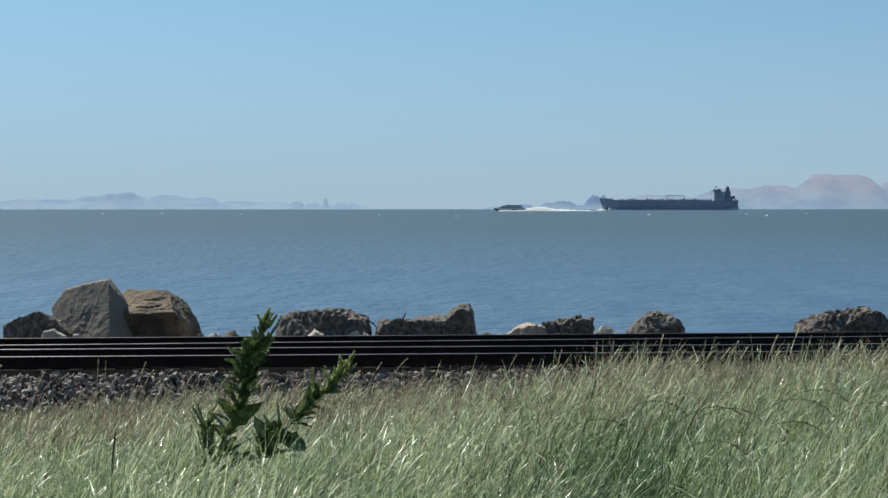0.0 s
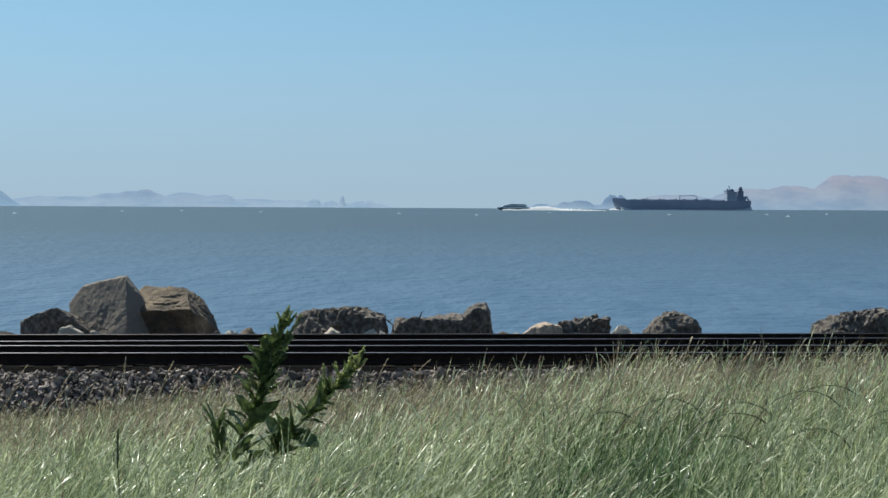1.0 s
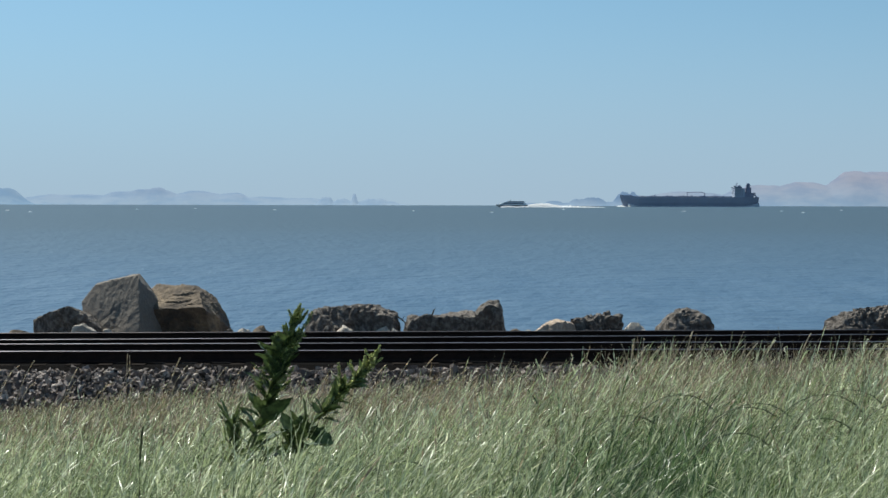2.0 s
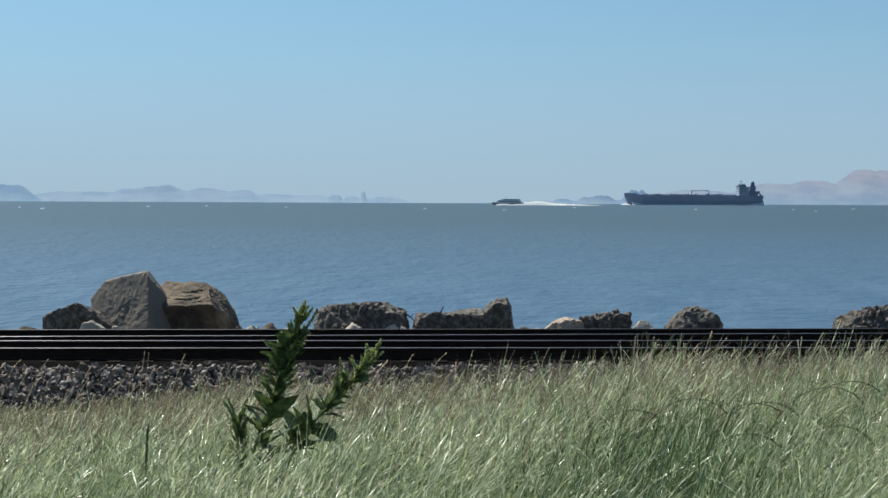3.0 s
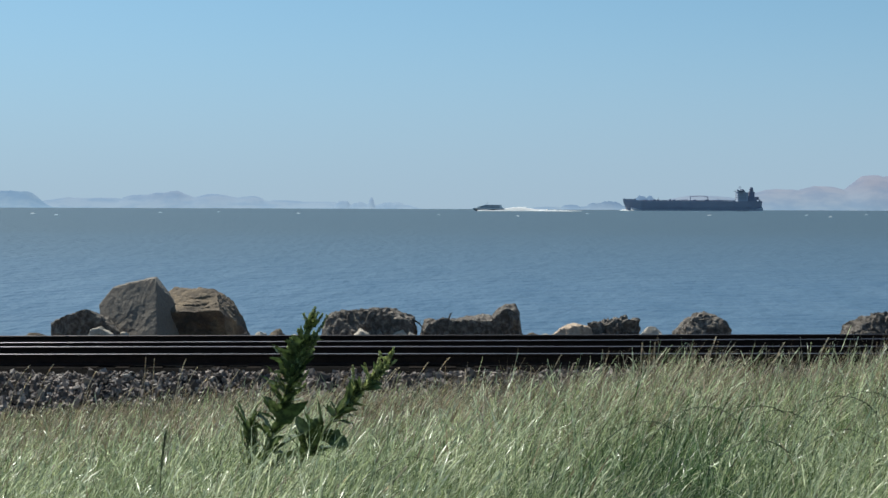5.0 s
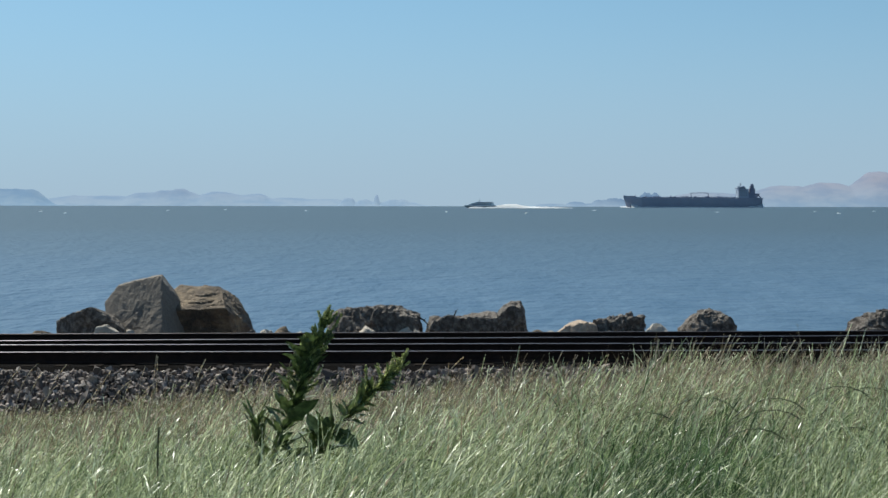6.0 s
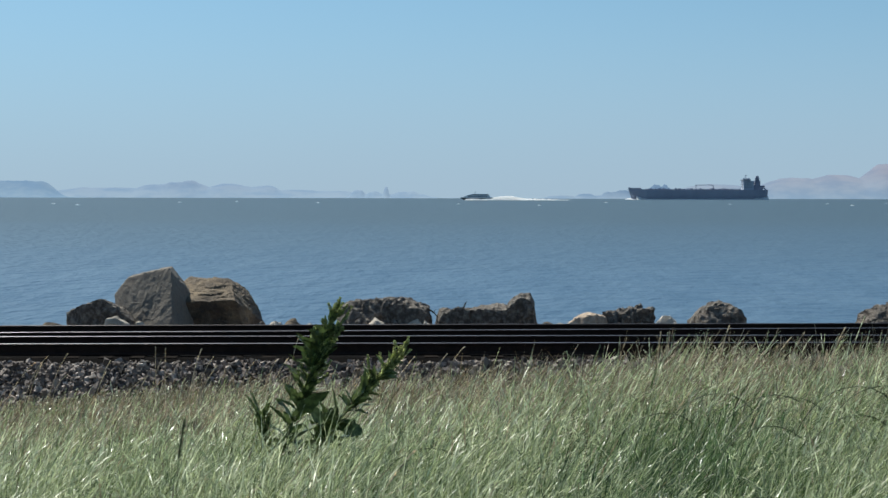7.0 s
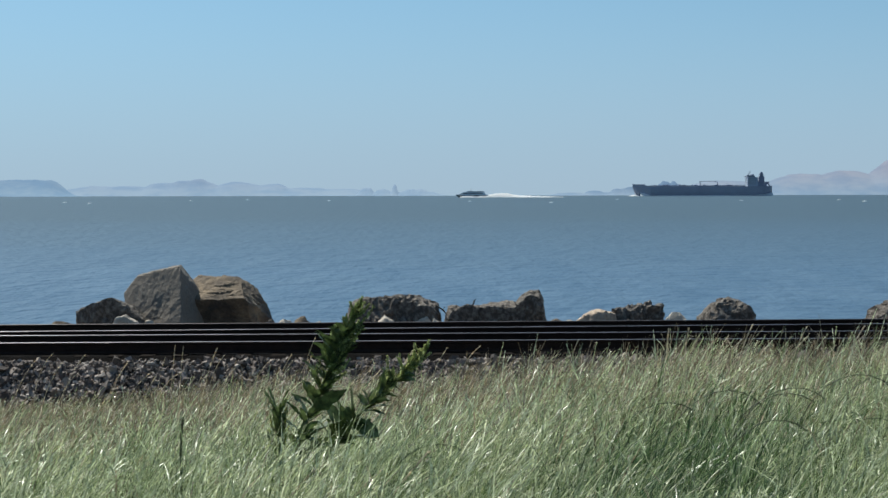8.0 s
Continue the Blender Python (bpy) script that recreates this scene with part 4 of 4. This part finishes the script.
BLADE = lambda t: np.where(t > 0.97, 0.08, 1.0 - 0.55 * t ** 2)
STALK = lambda t: np.where(t < 0.72, 0.15, np.where(np.arange(len(t)) % 2 == 0, 0.35, 1.3) * (1.35 - 0.8 * t))
SWAY = []


def grass_patch(x0, x1, y0, y1, n, seed, thin=1.0, stalks=0.26):
    """A patch of grass about its own foot, so that the wind can rock it."""
    rng = np.random.default_rng(seed)
    x, y = rng.uniform(x0, x1, n), rng.uniform(y0, y1, n)
    # clumps: pull the blades a little towards tuft centres
    tx, ty = np.round(x / 0.24), np.round(y / 0.24)
    tuft = np.sin(tx * 12.9898 + ty * 78.233) * 43758.5453 % 1.0      # each tuft its own vigour
    tx, ty = (tx + 0.5 * np.sin(ty * 37)) * 0.24, (ty + 0.5 * np.sin(tx * 29)) * 0.24
    pull = rng.uniform(0.15, 0.9, n)
    x, y = x + (tx - x) * pull, y + (ty - y) * pull
    lush = fresh(x, y)
    h = (1 + 0.15 * lush) * grass_height(x, y) * (0.3 + 0.85 * rng.random(n) ** 1.25) * (0.72 + 0.42 * tuft)
    v, f = strips(rng, n, x, y, h * 1.12, rng.uniform(0.0020, 0.0046, n) * thin, rng.uniform(0.0, 0.5, n), rng.gamma(2.2, 0.75, n), 6, BLADE)
    m = max(2, int(n * stalks))
    sx, sy = rng.uniform(x0, x1, m), rng.uniform(y0, y1, m)
    sh = grass_height(sx, sy) * np.minimum(rng.gamma(14, 0.078, m), 1.35) * (1 - 0.15 * np.minimum(fresh(sx, sy), 1))
    sv, sf = strips(rng, m, sx, sy, sh, rng.uniform(0.006, 0.012, m) * thin, rng.uniform(0.0, 0.4, m), rng.uniform(0.2, 2.1, m), 13, STALK)
    foot = np.array([(x0 + x1) / 2, (y0 + y1) / 2, float(bank((x0 + x1) / 2, (y0 + y1) / 2))])
    verts = np.concatenate([v.reshape(-1, 3), sv.reshape(-1, 3)]) - foot
    faces = np.concatenate([(f[None] + (np.arange(n) * 12)[:, None, None]).reshape(-1, 4), (sf[None] + (np.arange(m) * 26 + n * 12)[:, None, None]).reshape(-1, 4)])
    # short tufts also take the dark lush colour, painting shade between tufts
    index = np.concatenate([np.repeat(np.where(rng.random(n) < np.maximum(lush * 1.2, np.where((tuft < 0.3) & (y < 15), 0.4, 0.05)), 2, np.where(rng.random(n) < np.interp(y, [11.5, 18], [0, 0.5]), 3, 0)), 5), np.repeat(np.where(rng.random(m) < 0.7 * fresh(sx, sy), 2, np.where(rng.random(m) < np.interp(y0, [9, 16], [0.03, 0.7]), 3, 1)), 12)])
    me = array_mesh("grass", verts, faces.tolist(), [M_GRASS, M_SEED, M_LUSHSHADE, M_HUSK], index)
    ob = tagged(place(new("grass", me), foot), "tall wind-blown pale green grass with straw seed heads", "grass", kind="stuff")
    SWAY.append((ob, foot, seed))


def outer_grass():
    """The same grass going on over the rest of the bank, thinner and still."""
    rng = np.random.default_rng(7)
    n = 50000
    x, y = rng.uniform(-22, 22, n), rng.uniform(-9, 27.4, n)
    keep = (np.abs(x) > np.maximum(y, 4.6) * 0.285 + 0.3) | (y < 4.6)
    keep &= ~((np.abs(x) < 0.5) & (np.abs(y) < 0.6))
    x, y = x[keep], y[keep]
    n = len(x)
    h = np.maximum(0.25, grass_height(x, np.maximum(y, 4))) * rng.uniform(0.5, 1.1, n)
    v, f = strips(rng, n, x, y, h, rng.uniform(0.006, 0.014, n), rng.uniform(0, 0.5, n), rng.gamma(2.2, 0.75, n), 4, BLADE)
    faces = (f[None] + (np.arange(n) * 8)[:, None, None]).reshape(-1, 4)
    tagged(new("grass", array_mesh("grass", v.reshape(-1, 3), faces.tolist(), [M_GRASS])), "tall pale green grass over the bank", "grass", kind="stuff")


def build_grass():
    seed = 100
    for y0, y1, density, cols, thin in ((4.6, 6.2, 1000, 4, 0.75), (6.2, 7.8, 1050, 5, 0.8), (7.8, 9.6, 1000, 5, 0.9), (9.6, 11.6, 850, 5, 1.0), (11.6, 14.0, 650, 5, 1.1), (14.0, 17.0, 480, 5, 1.15),
                                        (17.0, 20.5, 350, 5, 1.3), (20.5, 24.0, 260, 5, 1.45), (24.0, 27.6, 200, 5, 1.5)):
        half = y1 * 0.285 + 0.3
        w = 2 * half / cols
        for c in range(cols):
            n = int(2.4 * density * w * (y1 - y0))
            for layer in range(2):
                seed += 1
                grass_patch(-half + c * w, -half + (c + 1) * w, y0, y1, n // 2, seed, thin)


build_grass()
outer_grass()


def tall_stalk(x, y, length, lean, curl, pale, head=0.16):
    """One tall stalk standing out of the grass, bowed down the wind, with a narrow seed head."""
    foot = (x, y, float(bank(x, y)) - 0.02)
    st = thing("grass_stalk", "tall pale dry grass stalk" if pale else "dark arching grass stalk", "grass stalk", foot, "tall stalks in the grass")
    m = M_STRAW if pale else M_REED
    pts, p, n = [Vector((0, 0, 0))], Vector((0, 0, 0)), 14
    for i in range(n):
        th = radians(lean) + radians(curl) * (i / n) ** 2
        p = p + Vector((math.sin(th), 0.1 * math.sin(th), math.cos(th))) * length / n
        pts.append(p.copy())
    k = int(n * (1 - head / length * 1.0)) if head else n
    bm = bmesh.new()
    for i in range(n):
        r = (0.0042 if y < 12 else 0.0044) * (1 - 0.5 * i / n)
        rod(bm, pts[i], pts[i + 1], r, r * 0.97, 5)
    part("stem", bm, m, st)
    bm = bmesh.new()
    rng = random.Random(int(x * 100))
    for i in range(k, n):
        for f in (0.0, 0.33, 0.66):
            q = pts[i].lerp(pts[i + 1], f)
            d = (pts[i + 1] - pts[i]).normalized()
            for s in (-1, 1):
                e = q + d * 0.022 + Vector((s * rng.uniform(0.004, 0.009), rng.uniform(-0.006, 0.006), 0))
                rod(bm, q, e, 0.0042, 0.0008, 5)
    part("seed_head", bm, m, st)
    STEMS.append((st, foot))


STEMS = []
for x, y, ln, le, cu in ((-2.12, 14, 1.14, 2, 25), (-4.1, 20, 1.05, 5, 30), (-3.33, 20, 1.14, 0, 6), (-3.24, 20, 1.12, 0, 5), (-3.95, 20, 1.0, 12, 50), (-2.25, 20, 1.08, 8, 30), (-0.92, 18, 1.15, 14, 30), (-0.2, 16, 1.02, 16, 35),
                         (0.02, 13.5, 0.85, 14, 35), (1.62, 15, 1.02, 0, 8), (1.75, 15, 1.0, 1, 10), (2.1, 15, 1.02, 4, 20), (2.35, 14.5, 0.95, 8, 40), (0.8, 15, 0.92, 12, 40), (-1.75, 17, 1.05, 8, 30),
                         (-4.6, 19, 1.0, 6, 30), (-2.7, 18, 1.0, 10, 35), (-3.0, 16, 0.9, 4, 30), (-1.3, 18, 1.02, 12, 30), (-1.05, 19, 1.15, 16, 25), (0.35, 17, 1.0, 18, 30), (-0.55, 20, 1.1, 9, 30), (-2.0, 21, 1.05, 6, 25),
                         (2.6, 15, 0.95, 5, 30), (1.2, 16, 0.95, 8, 35), (3.1, 15.5, 0.95, 6, 30), (3.4, 15, 0.9, 12, 40), (-1.12, 8.6, 0.62, 34, 12), (-1.0, 8.3, 0.58, 38, 10), (-0.88, 8.8, 0.66, 36, 8), (-0.62, 8.9, 0.72, 30, 12), (-0.45, 8.4, 0.55, 40, 10), (-1.3, 8.5, 0.55, 32, 15)):
    tall_stalk(x, y, ln, le, cu, True)
wisp = random.Random(14)
for i in range(26):                     # thin dry stalks along the foot of the ballast
    x = -6.2 + i * 0.30 + wisp.uniform(-0.12, 0.12)
    tall_stalk(x, wisp.uniform(22, 25.5), wisp.uniform(0.65, 1.15), wisp.uniform(2, 22), wisp.uniform(15, 60), True)
for x, y, ln, le, cu in ((-1.42, 9.0, 0.70, -4, 12), (1.12, 11, 1.2, 4, 150), (1.55, 11, 1.14, 6, 140), (1.95, 11, 1.25, 5, 150), (2.2, 11.5, 1.2, 8, 140), (1.4, 10.4, 1.08, 6, 130), (2.45, 11, 1.2, 10, 150),
                         (1.85, 10.2, 1.05, 8, 150), (1.25, 9.4, 0.95, 6, 140), (0.75, 10.5, 1.02, 6, 130), (-0.55, 9.6, 0.85, 14, 120)):
    tall_stalk(x, y, ln, le, cu, False)


# ---------------------------------------------------------------- what moves
def gust(t, x, y, k):
    """Lean down the wind in degrees at a time and place."""
    return 2.3 * math.sin(2 * math.pi * 0.42 * t - x * 0.55 - y * 0.23 + k * 0.9) + 1.3 * math.sin(2 * math.pi * 1.05 * t - x * 0.9 + k * 2.3)


def motions():
    times = [i * 0.25 for i in range(33)]
    for ob in (TANKER, BOW_FOAM):
        walk(ob, [(t, pose(440 - 8.3 * (t - 4.5), 3200, 0)) for t in (0, 2, 4, 6, 8)])
    for ob in (FERRY, WAKE):
        walk(ob, [(t, pose(66 - 17.8 * (t - 4.5), 2400, 0)) for t in (0, 2, 4, 6, 8)])
    for i, ob in enumerate(CAPS):
        a = ob.location.copy()
        walk(ob, [(t, pose(a.x + (t - 4) * 1.6, a.y - (t - 4) * 0.8, 0.05 * math.sin(t * 1.6 + i))) for t in times[::4]])
    for i, ob in enumerate(BIRDS):
        rows = [(0.0, 25.0, 3.2), (1.1, 5.15, 3.78), (1.2, 3.12, 3.93), (1.3, 1.23, 4.04), (1.4, -0.53, 4.065), (1.5, -2.14, 4.065), (1.6, -3.37, 4.04), (1.75, -5.4, 4.0), (8.0, -70.0, 5.0)]
        gap = ((0.0, 0.40), (1.1, 0.37), (1.2, 0.347), (1.3, 0.296), (1.4, 0.28), (1.5, 0.26), (1.6, 0.165), (1.75, 0.16), (8.0, 0.2))
        walk(ob, [(t, pose(x + i * g, 16 + i * 0.1, z - i * 0.01, 0, 0, 0)) for (t, x, z), (_, g) in zip(rows, gap)])
    for ob, foot, k in SWAY:
        walk(ob, [(t, pose(*foot, 0.4 * gust(t + 0.3, foot[1], foot[0], k), gust(t, foot[0], foot[1], k % 7 * 0.2), 0)) for t in times])
    for i, (ob, foot) in enumerate(STEMS):
        walk(ob, [(t, pose(*foot, 0, 1.4 * gust(t, foot[0], foot[1], i), 0)) for t in times])
    for i, st in enumerate(STALKS):
        walk(st, [(t, pose(0, 0, 0, 0.5 * math.sin(t * 3 + i), (1.0, 0.5, 0.3)[i] * float(np.interp(t, [0, 5.5, 6.5, 7, 7.5, 8], [0, 0, 3, 2, 4, 6])) + 1.0 * math.sin(2 * math.pi * 0.5 * t + i * 1.1) + 0.8 * math.sin(2 * math.pi * 1.2 * t + i), 0)) for t in times])


motions()
